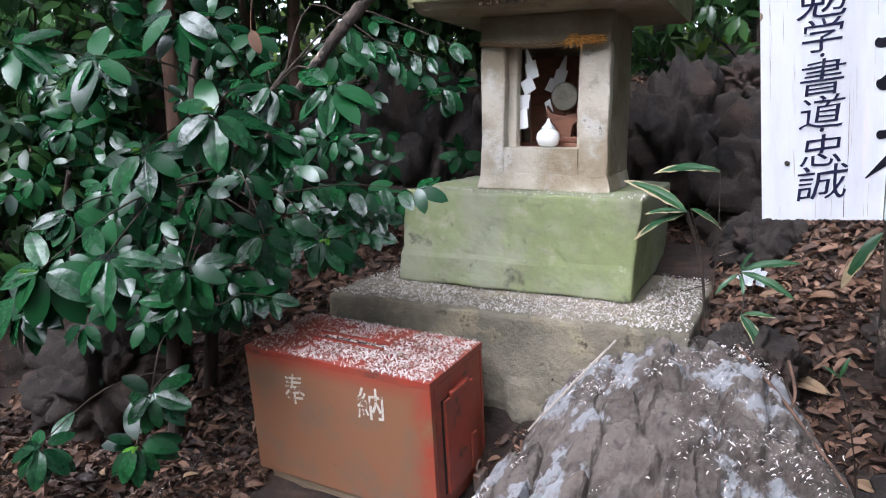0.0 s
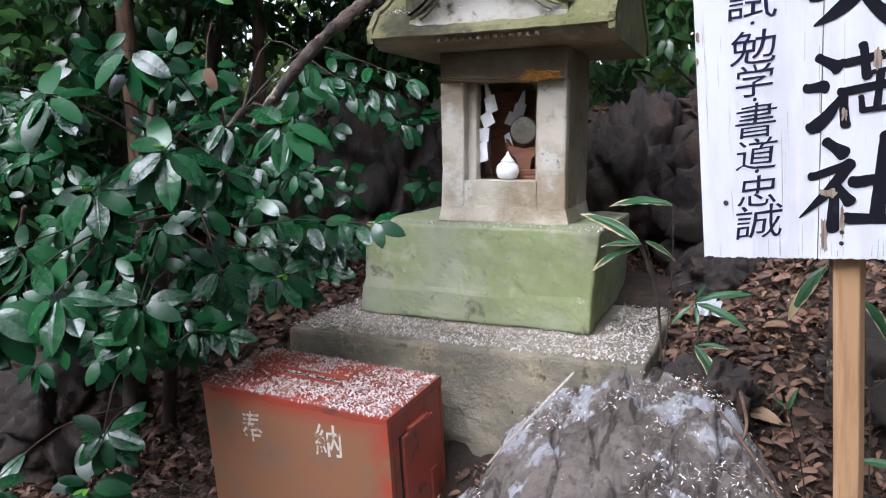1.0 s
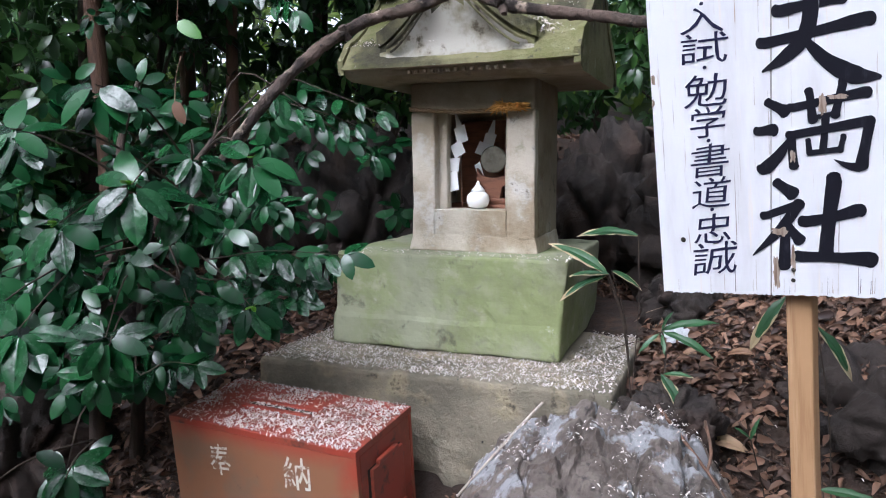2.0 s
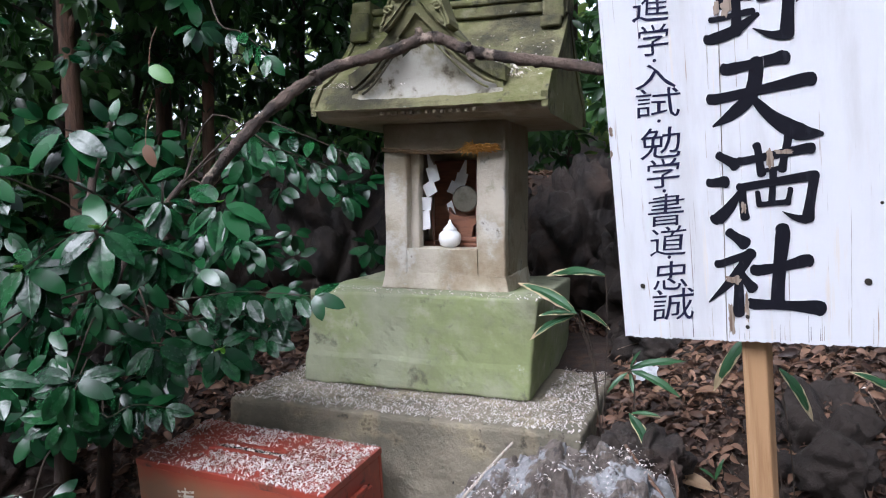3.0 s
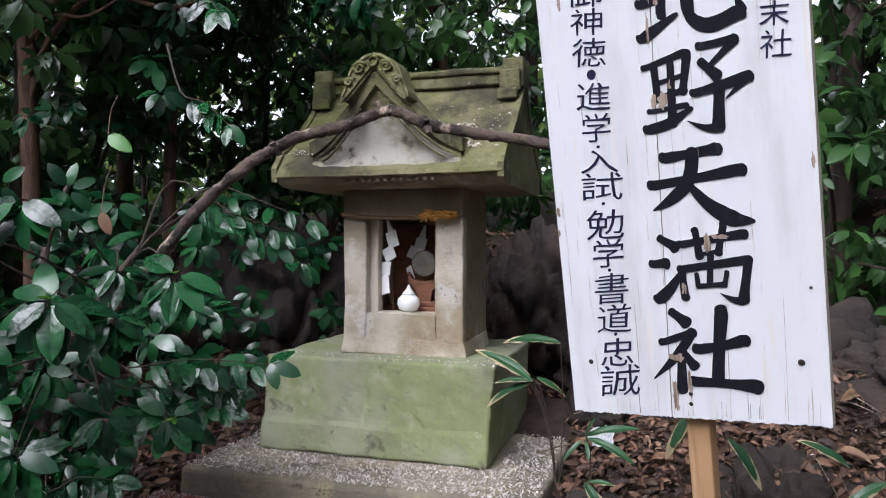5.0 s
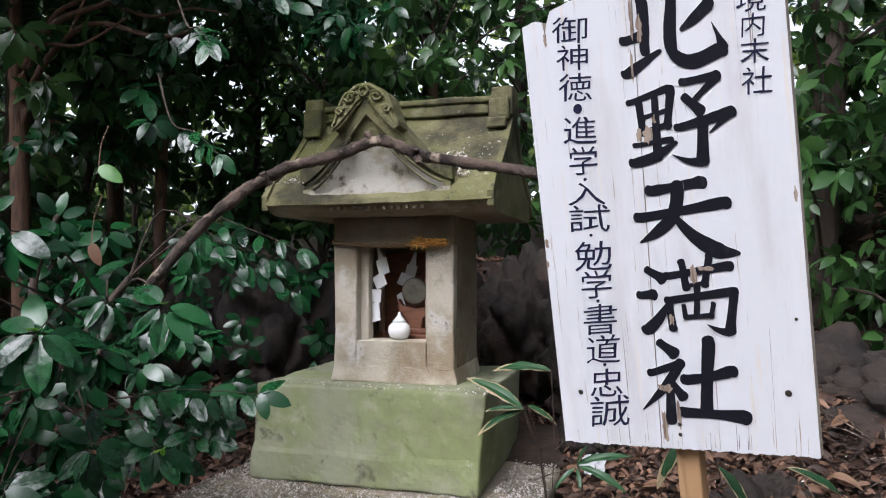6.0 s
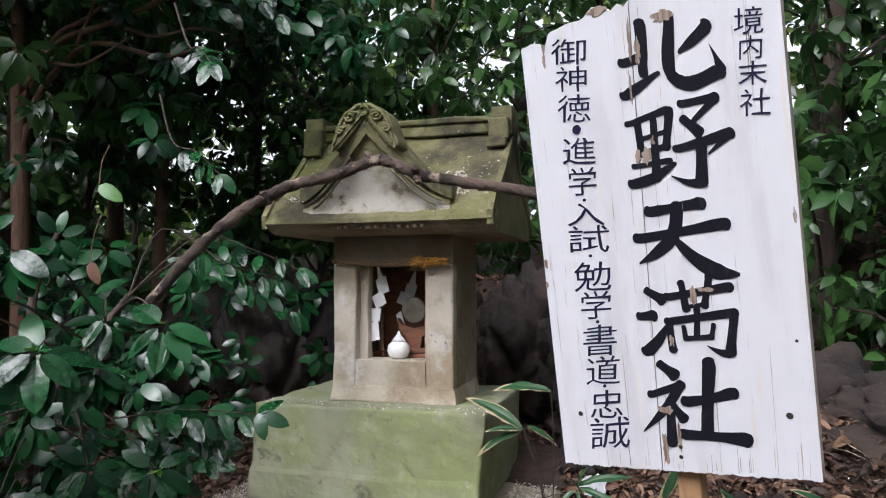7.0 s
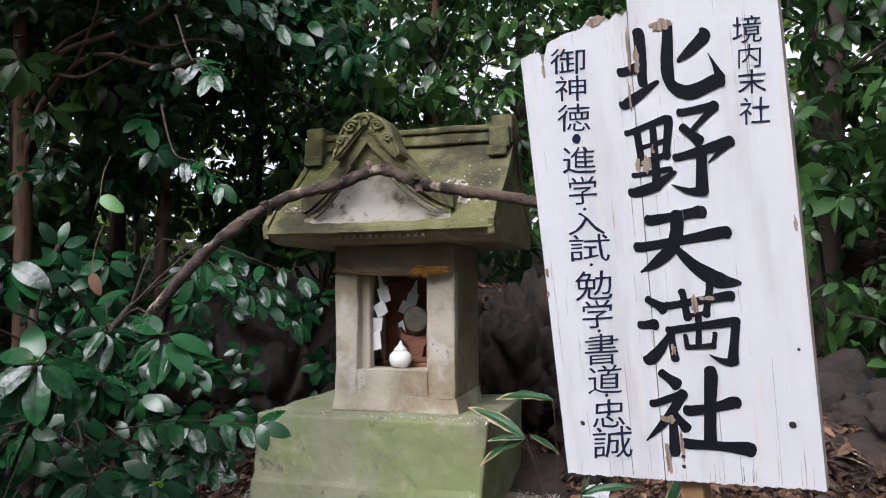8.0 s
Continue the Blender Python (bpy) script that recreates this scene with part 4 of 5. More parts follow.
    for char, z, w, h in (("境", 0.657, 0.036, 0.034), ("内", 0.623, 0.028, 0.030), ("末", 0.590, 0.036, 0.031), ("社", 0.552, 0.0375, 0.035)):
        glyph(char, w, h, hand(0.348, z), INKBLUE, boards[1], bold=0.0)
    # bare wood where the paint has flaked away
    for x, z, w, h, on in ((0.185, 0.665, 0.006, 0.07, 0), (0.196, 0.650, 0.012, 0.045, 1), (0.236, 0.690, 0.034, 0.020, 1), (0.1815, 0.500, 0.010, 0.024, 0), (0.194, 0.500, 0.018, 0.024, 1), (0.205, 0.520, 0.007, 0.016, 1), (0.243, 0.292, 0.010, 0.030, 1), (0.262, 0.302, 0.030, 0.007, 1),
                           (0.205, 0.225, 0.009, 0.020, 1), (0.186, 0.116, 0.026, 0.016, 1), (0.140, 0.719, 0.036, 0.016, 0), (0.0436, 0.664, 0.006, 0.024, 0), (0.006, 0.345, 0.007, 0.02, 0), (0.003, 0.31, 0.005, 0.014, 0), (0.202, 0.075, 0.007, 0.05, 1), (0.180, 0.60, 0.005, 0.05, 0), (0.178, 0.05, 0.012, 0.05, 1), (0.385, 0.40, 0.005, 0.02, 1)):
        bm = bmesh.new()
        ring = []
        for k in range(28):
            a = math.tau * k / 28
            q = 1 + 0.75 * noise.noise(Vector((math.cos(a) * 2.2, math.sin(a) * 2.2, x * 90 + z * 50)))
            ring.append((0.40 * w * q * math.cos(a), 0.42 * h * q * math.sin(a)))
        extrude_outline(bm, ring, -0.0007, 0.0008, at(x, z))
        part("bare_patch", bm, BAREWOOD, boards[on], "bare brown wood where paint has flaked")
    # drying cracks that run up from the lower edge and along the split
    for k in range(40):
        low = k < 24
        x = r.uniform(0.004, 0.388) if low else r.uniform(0.155, 0.235)
        z0, long = (SIGN_CUT * x + r.uniform(0.003, 0.008), r.uniform(0.006, 0.05)) if low else (r.uniform(0.05, 0.66), r.uniform(0.02, 0.09))
        seam = 0.169 + 0.0265 * z0 / 0.73
        x = seam - 0.004 if abs(x - seam) < 0.003 else x
        bm = bmesh.new()
        w = r.uniform(0.0001, 0.0004)
        extrude_outline(bm, [(-w, 0), (w, 0), (w * 0.4 + 0.0005, long), (0.0005 - w * 0.4, long)], -0.0001, 0.0014, at(x, z0))
        part("crack", bm, SIGNEDGE if k % 4 or not low else SHADEANDRUST, boards[0 if x < seam else 1])
    for x, z, rad, on in ((0.038, 0.0936, 0.0042, 0), (0.3587, 0.1265, 0.0048, 1), (0.2018, 0.0597, 0.0032, 1), (0.2011, 0.0436, 0.0032, 1), (0.375, 0.232, 0.0022, 1)):
        bm = bmesh.new()
        lathe(bm, [(0.0005, 0), (rad, 0.0004), (rad * 0.8, 0.0012), (0.0005, 0.0016)], 12, at(x, z) @ Matrix.Rotation(math.pi / 2, 4, "X"))
        part("nail_head", bm, SHADEANDRUST, boards[on], "rusted nail head")


build_sign()

# ---- fallen branch ----
def build_branch():
    ob = thing("fallen_branch", place((-0.95, -0.10, ground_height(-0.95, -0.10))), "bare crooked dead branch arching in front of the shrine roof", "branch")
    base = ob.matrix_basis.translation
    keys = [(-0.95, -0.10, base.z - 0.03), (-0.80, -0.25, 0.10), (-0.52, -0.50, 0.42), (-0.28, -0.62, 0.605), (-0.21, -0.56, 0.725), (-0.14, -0.49, 0.815), (-0.065, -0.42, 0.878), (0.025, -0.36, 0.912),
            (0.115, -0.31, 0.952), (0.150, -0.30, 0.952), (0.222, -0.29, 0.920), (0.34, -0.28, 0.895), (0.50, -0.28, 0.865), (0.68, -0.27, 0.82), (0.80, -0.24, 0.62), (0.86, -0.20, 0.30), (0.88, -0.16, -0.06)]
    pts = [p - base for p in curve_points(keys, 240)]
    bm = bmesh.new()
    tube(bm, pts, [0.0142 - 0.005 * abs(k / 240 - 0.45) + 0.0020 * noise.noise(Vector((k * 0.16, 0, 0))) for k in range(241)], 16, 0.30)
    for v in bm.verts:
        v.co += noise.noise_vector(v.co * 70) * 0.0020 + noise.noise_vector(v.co * 190) * 0.0011
    limb = part("limb", bm, DEADWOOD, ob, smooth=True)
    for p, d in (((0.222, -0.305, 0.925), (0.004, -0.012, 0.006)), ((0.228, -0.302, 0.905), (0.004, -0.008, -0.012)), ((0.105, -0.315, 0.962), (-0.002, -0.006, 0.014)), ((-0.10, -0.455, 0.852), (0, -0.01, 0.012))):
        bm = bmesh.new()
        p, d = Vector(p) - base, Vector(d)
        tube(bm, [p - d, p, p + d], [0.013, 0.011, 0.008], 8, 0.25)
        part("knot", bm, DEADWOOD, limb)


build_branch()


# ---- evergreen shrub ----
LEAF_SHAPES = [fine_leaf(1.0, 0.47, 0.13, 0.14, seed=1), fine_leaf(1.0, 0.43, 0.09, 0.22, seed=2), fine_leaf(1.0, 0.50, 0.17, 0.08, seed=3)]
GROW = 1.27


def whorl(at, way, size, count, r):
    """Poses of the leaves round a twig's tip."""
    way = Vector(way).normalized()
    side = way.orthogonal().normalized()
    out = []
    for k in range(count):
        turn = Matrix.Rotation(math.tau * (k * 0.382) + r.uniform(-0.3, 0.3), 3, way)
        s = turn @ side
        d = s + way * r.uniform(0.0, 0.35) + Vector((0, 0, -r.uniform(0.25, 0.95)))
        back = way * (-0.012 * k * r.uniform(0.4, 1.0) * size / 0.07 * 0.4)
        out.append(leaf_pose(Vector(at) + back + d.normalized() * 0.012, d, way + Vector((r.uniform(-0.25, 0.25), -0.1, r.uniform(0.3, 0.7))), GROW * size * r.uniform(0.75, 1.15), r.uniform(-0.35, 0.35)))
    return out


def spray(a, b, size, pairs, r):
    """Leaves in two rows along a drooping twig from a to b."""
    a, b = Vector(a), Vector(b)
    d = (b - a).normalized()
    s = d.cross(Vector((0, 0, 1))).normalized()
    out = []
    pairs = int(pairs * 1.7)
    for k in range(pairs):
        f = 0.25 + 0.75 * k / max(1, pairs - 1)
        p = a.lerp(b, f)
        for sg in (-1, 1):
            w = s * sg * 0.7 + d * r.uniform(0.2, 0.9) + Vector((r.uniform(-0.3, 0.3), 0, -r.uniform(0.1, 1.1) if s.y * sg < 0 else r.uniform(-0.5, 0.45)))
            out.append(leaf_pose(p + Vector((0, 0, r.uniform(-0.008, 0.008))), w, (r.uniform(-0.5, 0.5), r.uniform(-1.2, -0.4), r.uniform(0.4, 1.0)), GROW * size * r.uniform(0.8, 1.05), r.uniform(-0.3, 0.3)))
    out.append(leaf_pose(b, d + Vector((0, 0, -0.3)), (0.2, -1, 0.7), GROW * size, 0))
    return out


def build_shrub():
    r = random.Random(21)
    root = Vector((-0.95, -0.45, ground_height(-0.95, -0.45)))
    ob = thing("evergreen_shrub", place(root), "glossy dark-green broadleaf shrub overhanging the offering box", "shrub")
    stems = [[(-0.95, -0.45, root.z - 0.05), (-0.92, -0.43, 0.1), (-0.88, -0.36, 0.42), (-0.93, -0.30, 0.62), (-0.90, -0.25, 0.80)],
             [(-0.98, -0.28, root.z - 0.02), (-0.88, -0.32, 0.0), (-0.70, -0.45, 0.35), (-0.58, -0.46, 0.50), (-0.52, -0.40, 0.62)],
             [(-1.55, -0.25, root.z + 0.0), (-1.50, -0.30, 0.0), (-1.40, -0.40, 0.20), (-1.30, -0.45, 0.35)]]
    limbs = []
    for k, keys in enumerate(stems):
        bm = bmesh.new()
        pts = curve_points([Vector(p) - root for p in keys], 24)
        tube(bm, pts, [0.022 * (1 - 0.65 * i / 24) for i in range(25)], 8, 0.2)
        part("stem", bm, TRUNK, ob, smooth=True)
        limbs += pts
    # leaf rosettes that stand out at the tips, tier by tier
    near = [((-0.60, -0.90, 0.63), 0.080, 9), ((-0.48, -0.80, 0.72), 0.074, 8), ((-0.38, -0.82, 0.52), 0.080, 10), ((-0.17, -0.72, 0.57), 0.068, 9), ((-0.69, -1.00, 0.21), 0.086, 9), ((-0.56, -0.95, 0.24), 0.080, 8),
            ((-0.78, -1.00, 0.13), 0.080, 8), ((-0.35, -0.50, 0.22), 0.066, 8), ((-0.55, -0.75, 0.18), 0.070, 8), ((-0.45, -0.60, 0.24), 0.066, 8), ((-0.66, -0.78, -0.13), 0.068, 8), ((-0.70, -0.80, -0.26), 0.070, 8),
            ((-0.91, -0.90, -0.26), 0.070, 9), ((-0.78, -0.95, 0.66), 0.072, 7), ((-0.36, -0.66, 0.58), 0.064, 8), ((-0.92, -0.75, 0.29), 0.068, 8), ((-0.63, -0.70, 0.07), 0.064, 8), ((-0.56, -0.84, 0.44), 0.074, 9), ((-0.33, -0.72, 0.48), 0.066, 8)]

    def twig(pts, r0):
        bm = bmesh.new()
        tube(bm, pts, [r0 * (1 - 0.65 * i / (len(pts) - 1)) for i in range(len(pts))], 5)
        part("twig", bm, TWIG, ob)
    poses, young = [], []

    def tip(at, size, count, bright):
        at = Vector(at) - root
        start = min((p for p in limbs if p.z < at.z + 0.15), key=lambda p: (p - at).length, default=limbs[0])
        way = (at - start).normalized()
        mid = start.lerp(at, 0.55) + Vector((0, 0, 0.05))
        pts = curve_points([start, mid, at], 8)
        twig(pts, 0.0036)
        poses.extend(whorl(at, way * 0.35 + Vector((0.25 + r.uniform(-0.25, 0.25), -0.60, 0.60)), size, count + 4, r))
        if bright:
            for q in range(r.choice((2, 3, 3))):
                young.append(leaf_pose(at + way * 0.01, way * 0.6 + Vector((r.uniform(-0.8, 0.8), -0.4, r.uniform(0.0, 0.6))), (0, -0.5, 1), size * r.uniform(0.38, 0.5)))
    for k, (at, size, count) in enumerate(near):
        tip(at, size, count, k in (2, 3, 4, 7, 11, 17))
    sprays = [((-0.55, -0.45, 0.32), (-0.15, -0.385, 0.335), 0.066, 5), ((-0.50, -0.30, 0.80), (-0.155, -0.215, 0.575), 0.058, 6), ((-0.45, -0.28, 0.72), (-0.20, -0.22, 0.66), 0.055, 4),
              ((-0.60, -0.50, 0.22), (-0.36, -0.42, 0.17), 0.064, 5), ((-0.42, -0.37, 1.02), (-0.28, -0.37, 0.93), 0.055, 3),
              ((-0.34, -0.42, 1.25), (-0.22, -0.5, 1.17), 0.055, 3), ((-0.6, -0.4, 1.7), (-0.34, 0.10, 1.50), 0.07, 6), ((-0.55, -0.4, 1.65), (-0.25, -0.05, 1.42), 0.07, 5)]
    sprays += [((-0.42, -0.26, 0.78), (-0.14, -0.21, 0.69), 0.054, 3),
               ((-0.55, -0.42, 0.26), (-0.27, -0.38, 0.27), 0.062, 4), ((-0.66, -0.56, 0.04), (-0.50, -0.52, 0.06), 0.06, 4), ((-0.50, -0.42, 0.20), (-0.28, -0.40, 0.22), 0.062, 4),
               ((-0.70, 0.0, 1.75), (-0.30, 0.15, 1.55), 0.072, 5), ((-0.60, 0.10, 1.70), (-0.15, 0.20, 1.62), 0.072, 5), ((-0.75, -0.05, 1.60), (-0.42, 0.10, 1.50), 0.07, 5)]
    for a, b, size, pairs in sprays:
        a, b = Vector(a) - root, Vector(b) - root
        start = min(limbs, key=lambda p: (p - a).length) if a.z + root.z < 0.85 else a + Vector((-0.12, 0.10, 0.16))
        pts = curve_points([start, a, a.lerp(b, 0.5) + Vector((0, 0, 0.015)), b], 12)
        twig(pts, 0.0032)
        poses.extend(spray(a, b, size, pairs, r))
    r.shuffle(poses)
    rest = poses[294:]
    del poses[294:]
    meshes = []
    for k, t in enumerate(LEAF_SHAPES):
        meshes.append(scatter_mesh("leaf", t, [np.eye(4)], LEAF))
    bright = scatter_mesh("young_leaf", LEAF_SHAPES[0], [np.eye(4)], YOUNG)
    for k, m in enumerate(poses):
        o = new("leaf", meshes[k % 3])
        o.parent, o.matrix_basis = ob, m
    for m in young:
        o = new("young_leaf", bright)
        o.parent, o.matrix_basis = ob, m
    # the dense inside of the shrub
    inner = rest
    for k in range(820):
        at = Vector((r.uniform(-2.6, -0.30), r.uniform(-0.38, 0.80), r.uniform(-0.30, 1.9)))
        reach = -0.46 + 0.16 * smooth(-0.35, -0.75, at.y) * smooth(0.1, 0.4, at.z) - 0.35 * smooth(0.15, -0.2, at.z) - 0.22 * smooth(0.62, 0.8, at.z) + 0.25 * smooth(1.2, 1.5, at.z)
        if at.x > reach or (at.z < 0.0 and r.random() < 0.93) or (at.z < 0.16 and r.random() < 0.45) or at.y < -0.95 + 0.75 * smooth(0.72, 0.95, at.z):
            continue
        if at.z > 0.80 and r.random() < 0.85:
            continue
        inner += whorl(at - root, (r.uniform(-0.4, 0.8), r.uniform(-1, -0.3), r.uniform(0.0, 0.9)), r.uniform(0.055, 0.070), 8, r)
    # the dim middle tiers, between the tips and the stems
    for k in range(64):
        at = Vector((r.uniform(-1.15, -0.54), r.uniform(-0.62, -0.40), r.uniform(0.0, 0.42)))
        if k % 5 == 0:
            at.x, at.z = r.uniform(-1.3, -0.7), r.uniform(-0.24, 0.0)
        inner += whorl(at - root, (r.uniform(-0.2, 0.6), -0.7, r.uniform(0.3, 0.9)), r.uniform(0.056, 0.068), 7, r)
    o = new("inner_foliage", scatter_mesh("inner_foliage", leaf_template(1.0, 0.46, 0.12, 0.2, 6, 0.60), inner, LEAF))
    o.parent = ob
    tagged(o, kind="stuff")


build_shrub()


# ---- woods behind ----
BACK_SHAPE = leaf_template(1.0, 0.42, 0.25, 0.3, 3)


def build_tree(at, height, radius, seed, lean=(0, 0), clumps=60, spread=(0.9, 0.8), low=0.5, size=0.085, name="woodland_tree", label="slender evergreen tree with a dim leafy crown"):
    r = random.Random(seed)
    base = Vector((at[0], at[1], ground_height(*at) - 0.05))
    ob = thing(name, place(base), label, "tree", "trees behind the shrine")
    bm = bmesh.new()
    trunk = curve_points([(0, 0, 0), (lean[0] * 0.3 + r.uniform(-0.05, 0.05), lean[1] * 0.3, height * 0.35), (lean[0] * 0.7, lean[1] * 0.7 + r.uniform(-0.05, 0.05), height * 0.7), (lean[0], lean[1], height)], 24)
    tube(bm, trunk, [radius * (1 - 0.6 * i / 24) for i in range(25)], 10, 0.15, seed)
    part("trunk", bm, BARK if seed in (100, 102, 103, 104, 106, 108) else TRUNK, ob, smooth=True)
    bm = bmesh.new()
    poses = []
    for k in range(clumps):
        h = r.uniform(low, height)
        start = trunk[min(24, int(24 * max(h - 0.25, 0.1) / height))]
        w, d = r.uniform(0, math.tau), r.random() ** 0.6
        at2 = Vector((start.x + math.cos(w) * d * spread[0], start.y + math.sin(w) * d * spread[1], h + r.uniform(-0.1, 0.15)))
        if k % 3 == 0:
            tube(bm, curve_points([start, start.lerp(at2, 0.5) + Vector((0, 0, 0.08)), at2], 6), [0.010 * (1 - 0.7 * i / 6) for i in range(7)], 5)
        for q in range(5):
            c = at2 + Vector((r.gauss(0, 0.10), r.gauss(0, 0.10), r.gauss(0, 0.08)))
            poses += whorl(c, (r.uniform(-1, 1), r.uniform(-1, 0.5), r.uniform(0, 0.8)), size * r.uniform(0.8, 1.2), 6, r)
    tagged(part("branchwork", bm, TRUNK, ob), kind="stuff")
    o = new("crown", scatter_mesh("crown", BACK_SHAPE, poses, BACKLEAF))
    o.parent = ob
    return ob


TREES = [((-0.42, 2.0), 3.6, 0.035, (0.05, 0.0)), ((-2.02, 0.6), 3.8, 0.075, (0.05, 0.1)), ((-1.53, 1.0), 3.4, 0.035, (0.1, 0.1)), ((-2.15, 1.4), 3.8, 0.05, (-0.1, 0)), ((-3.3, 2.1), 3.8, 0.06, (-0.1, 0)), ((1.42, 1.25), 3.6, 0.05, (0.15, 0.0)),
         ((0.5, 2.6), 3.6, 0.05, (-0.1, 0.1)), ((2.4, 2.0), 3.6, 0.06, (0.1, 0)), ((-1.1, 2.5), 3.8, 0.05, (0, 0.1)), ((1.1, 3.1), 3.8, 0.05, (0, 0)), ((-2.2, 2.9), 4.0, 0.06, (0, 0)), ((3.2, 3.0), 4.0, 0.06, (0, 0)), ((-0.2, 3.6), 4.2, 0.06, (0, 0)), ((2.0, 3.9), 4.2, 0.06, (0, 0)), ((-4.4, 3.3), 4.2, 0.07, (0, 0))]
for k, (at, height, radius, lean) in enumerate(TREES):
    build_tree(at, height, radius, 100 + k, lean, clumps=(110 if k < 4 else 130) if k < 6 else 75, low=1.35 if 0 < k < 4 else 0.3)


# ---- far woods and added shading boughs ----
def build_far_woods():
    r = random.Random(77)
    poses = []
    for k in range(12800):
        x, y = r.uniform(-11, 4.5), r.uniform(4.6, 7.5)
        z = ground_height(x, y) + r.random() ** 1.5 * 6.0
        d = Vector((r.uniform(-1, 1), r.uniform(-1, 0.3), r.uniform(-1, 0.3)))
        poses.append(leaf_pose((x, y, z), d, (r.uniform(-0.6, 0.6), -1, r.uniform(0.2, 1)), r.uniform(0.13, 0.26), 0))
    return tagged(new("far_woods", scatter_mesh("far_woods", leaf_template(1.0, 0.5, 0.2, 0.2, 3), poses, FARLEAF)), "dim green woods closing the view behind the shrine", "woods", kind="stuff")


def build_backdrop():
    """The white sky far beyond the woods."""
    m, t, b = nodes_of("white_overcast_sky")
    glow = t.nodes.new("ShaderNodeEmission")
    glow.inputs[0].default_value, glow.inputs[1].default_value = (0.93, 0.95, 1.0, 1), 1.2
    t.links.new(glow.outputs[0], t.nodes["Material Output"].inputs[0])
    bm = bmesh.new()
    line = [(150 * math.sin(radians(a)), 150 * math.cos(radians(a))) for a in range(-75, 51, 5)]
    low, high = [bm.verts.new((x, y, -4)) for x, y in line], [bm.verts.new((x, y, 110)) for x, y in line]
    for k in range(len(line) - 1):
        bm.faces.new((low[k], low[k + 1], high[k + 1], high[k]))
    tagged(part("backdrop", bm, m), "white overcast sky far beyond the woods", "sky", kind="structure")


build_backdrop()


def build_shade_boughs():
    # Leaf layer added overhead to keep sky light off the background.
    r = random.Random(78)
    poses = []
    for k in range(2400):
        x, y = r.uniform(-5.5, 4.0), r.uniform(0.25, 4.6)
        z = 2.75 + 0.25 * noise.noise(Vector((x, y, 0))) + r.uniform(0, 0.7)
        d = Vector((r.uniform(-1, 1), r.uniform(-1, 1), r.uniform(-0.5, 0.2)))
        poses.append(leaf_pose((x, y, z), d, (r.uniform(-0.4, 0.4), r.uniform(-0.4, 0.4), 1), r.uniform(0.10, 0.2), 0))
    return tagged(new("overhanging_boughs", scatter_mesh("overhanging_boughs", leaf_template(1.0, 0.5, 0.2, 0.2, 3), poses, BACKLEAF)), "leafy boughs added overhead to shade the woods", "foliage", kind="stuff")


def build_leaf_ring():
    """Unseen leaves that close the camera's side, added to darken low reflections."""
    r = random.Random(80)
    poses = []
    for k in range(5200):
        a = r.uniform(math.radians(150), math.radians(390))
        d = r.uniform(5.5, 8.0)
        x, y = d * math.cos(a), -1.0 + d * math.sin(a)
        z = ground_height(x, y) + r.random() * 5.0
        way = Vector((r.uniform(-1, 1), r.uniform(-1, 1), r.uniform(-1, 0.3)))
        poses.append(leaf_pose((x, y, z), way, (-x + r.uniform(-2, 2), -y + r.uniform(-2, 2), 3), r.uniform(0.35, 0.6), 0))
    return tagged(new("surrounding_woods", scatter_mesh("surrounding_woods", leaf_template(1.0, 0.5, 0.2, 0.2, 3), poses, BACKLEAF)), "unseen leaf ring added to darken low reflections", "woods", kind="stuff")


build_far_woods()
build_shade_boughs()
build_leaf_ring()


def build_shrub_shade():
    # Out-of-view leaves added to shade the shrub's upper and rear parts.
    r = random.Random(79)
    poses = []
    for k in range(2300):
        x, y = (r.uniform(-2.6, -0.40), r.uniform(-0.80, 0.70)) if k < 2200 else (r.uniform(-2.8, -0.7), r.uniform(-2.6, -1.35))
        d = Vector((r.uniform(-1, 1), r.uniform(-1, 1), r.uniform(-0.5, 0.2)))
        poses.append(leaf_pose((x, y, 2.0 + r.uniform(0, 0.5)), d, (r.uniform(-0.4, 0.4), r.uniform(-0.4, 0.4), 1), r.uniform(0.09, 0.16), 0))
    return tagged(new("overhanging_boughs", scatter_mesh("overhanging_boughs", leaf_template(1.0, 0.5, 0.2, 0.2, 3), poses, BACKLEAF)), "unseen leafy boughs added above the shrub for shade", "foliage", kind="stuff")


build_shrub_shade()


def build_low_bough():
    """A leafy bough that reaches over the dim end of the shrine roof."""
    r = random.Random(91)
    ob = thing("leafy_bough", place((-0.9, 0.0, 1.95)), "dark evergreen bough hanging over the mossy shrine roof", "branch")
    bm = bmesh.new()
    line = curve_points([(-0.15, 0.1, 0.1), (0.25, 0.2, -0.12), (0.55, 0.3, -0.40), (0.68, 0.34, -0.52)], 16)
    tube(bm, line, [0.012 * (1 - 0.7 * i / 16) for i in range(17)], 6, 0.2)
    part("limb", bm, TWIG, ob, smooth=True)
    poses = []
    for k in range(64):
        p = line[r.randrange(3, 17)] + Vector((r.gauss(0, 0.09), r.uniform(-0.22, 0.14), r.uniform(-0.08, 0.12)))
        poses += whorl(p, (r.uniform(-0.5, 0.8), r.uniform(-1, -0.2), r.uniform(-0.1, 0.7)), r.uniform(0.05, 0.062), 6, r)
    o = new("leaves", scatter_mesh("leaves", leaf_template(1.0, 0.46, 0.25, 0.3, 5), poses, LEAF))
    o.parent = ob
    tagged(o, kind="stuff")


build_low_bough()


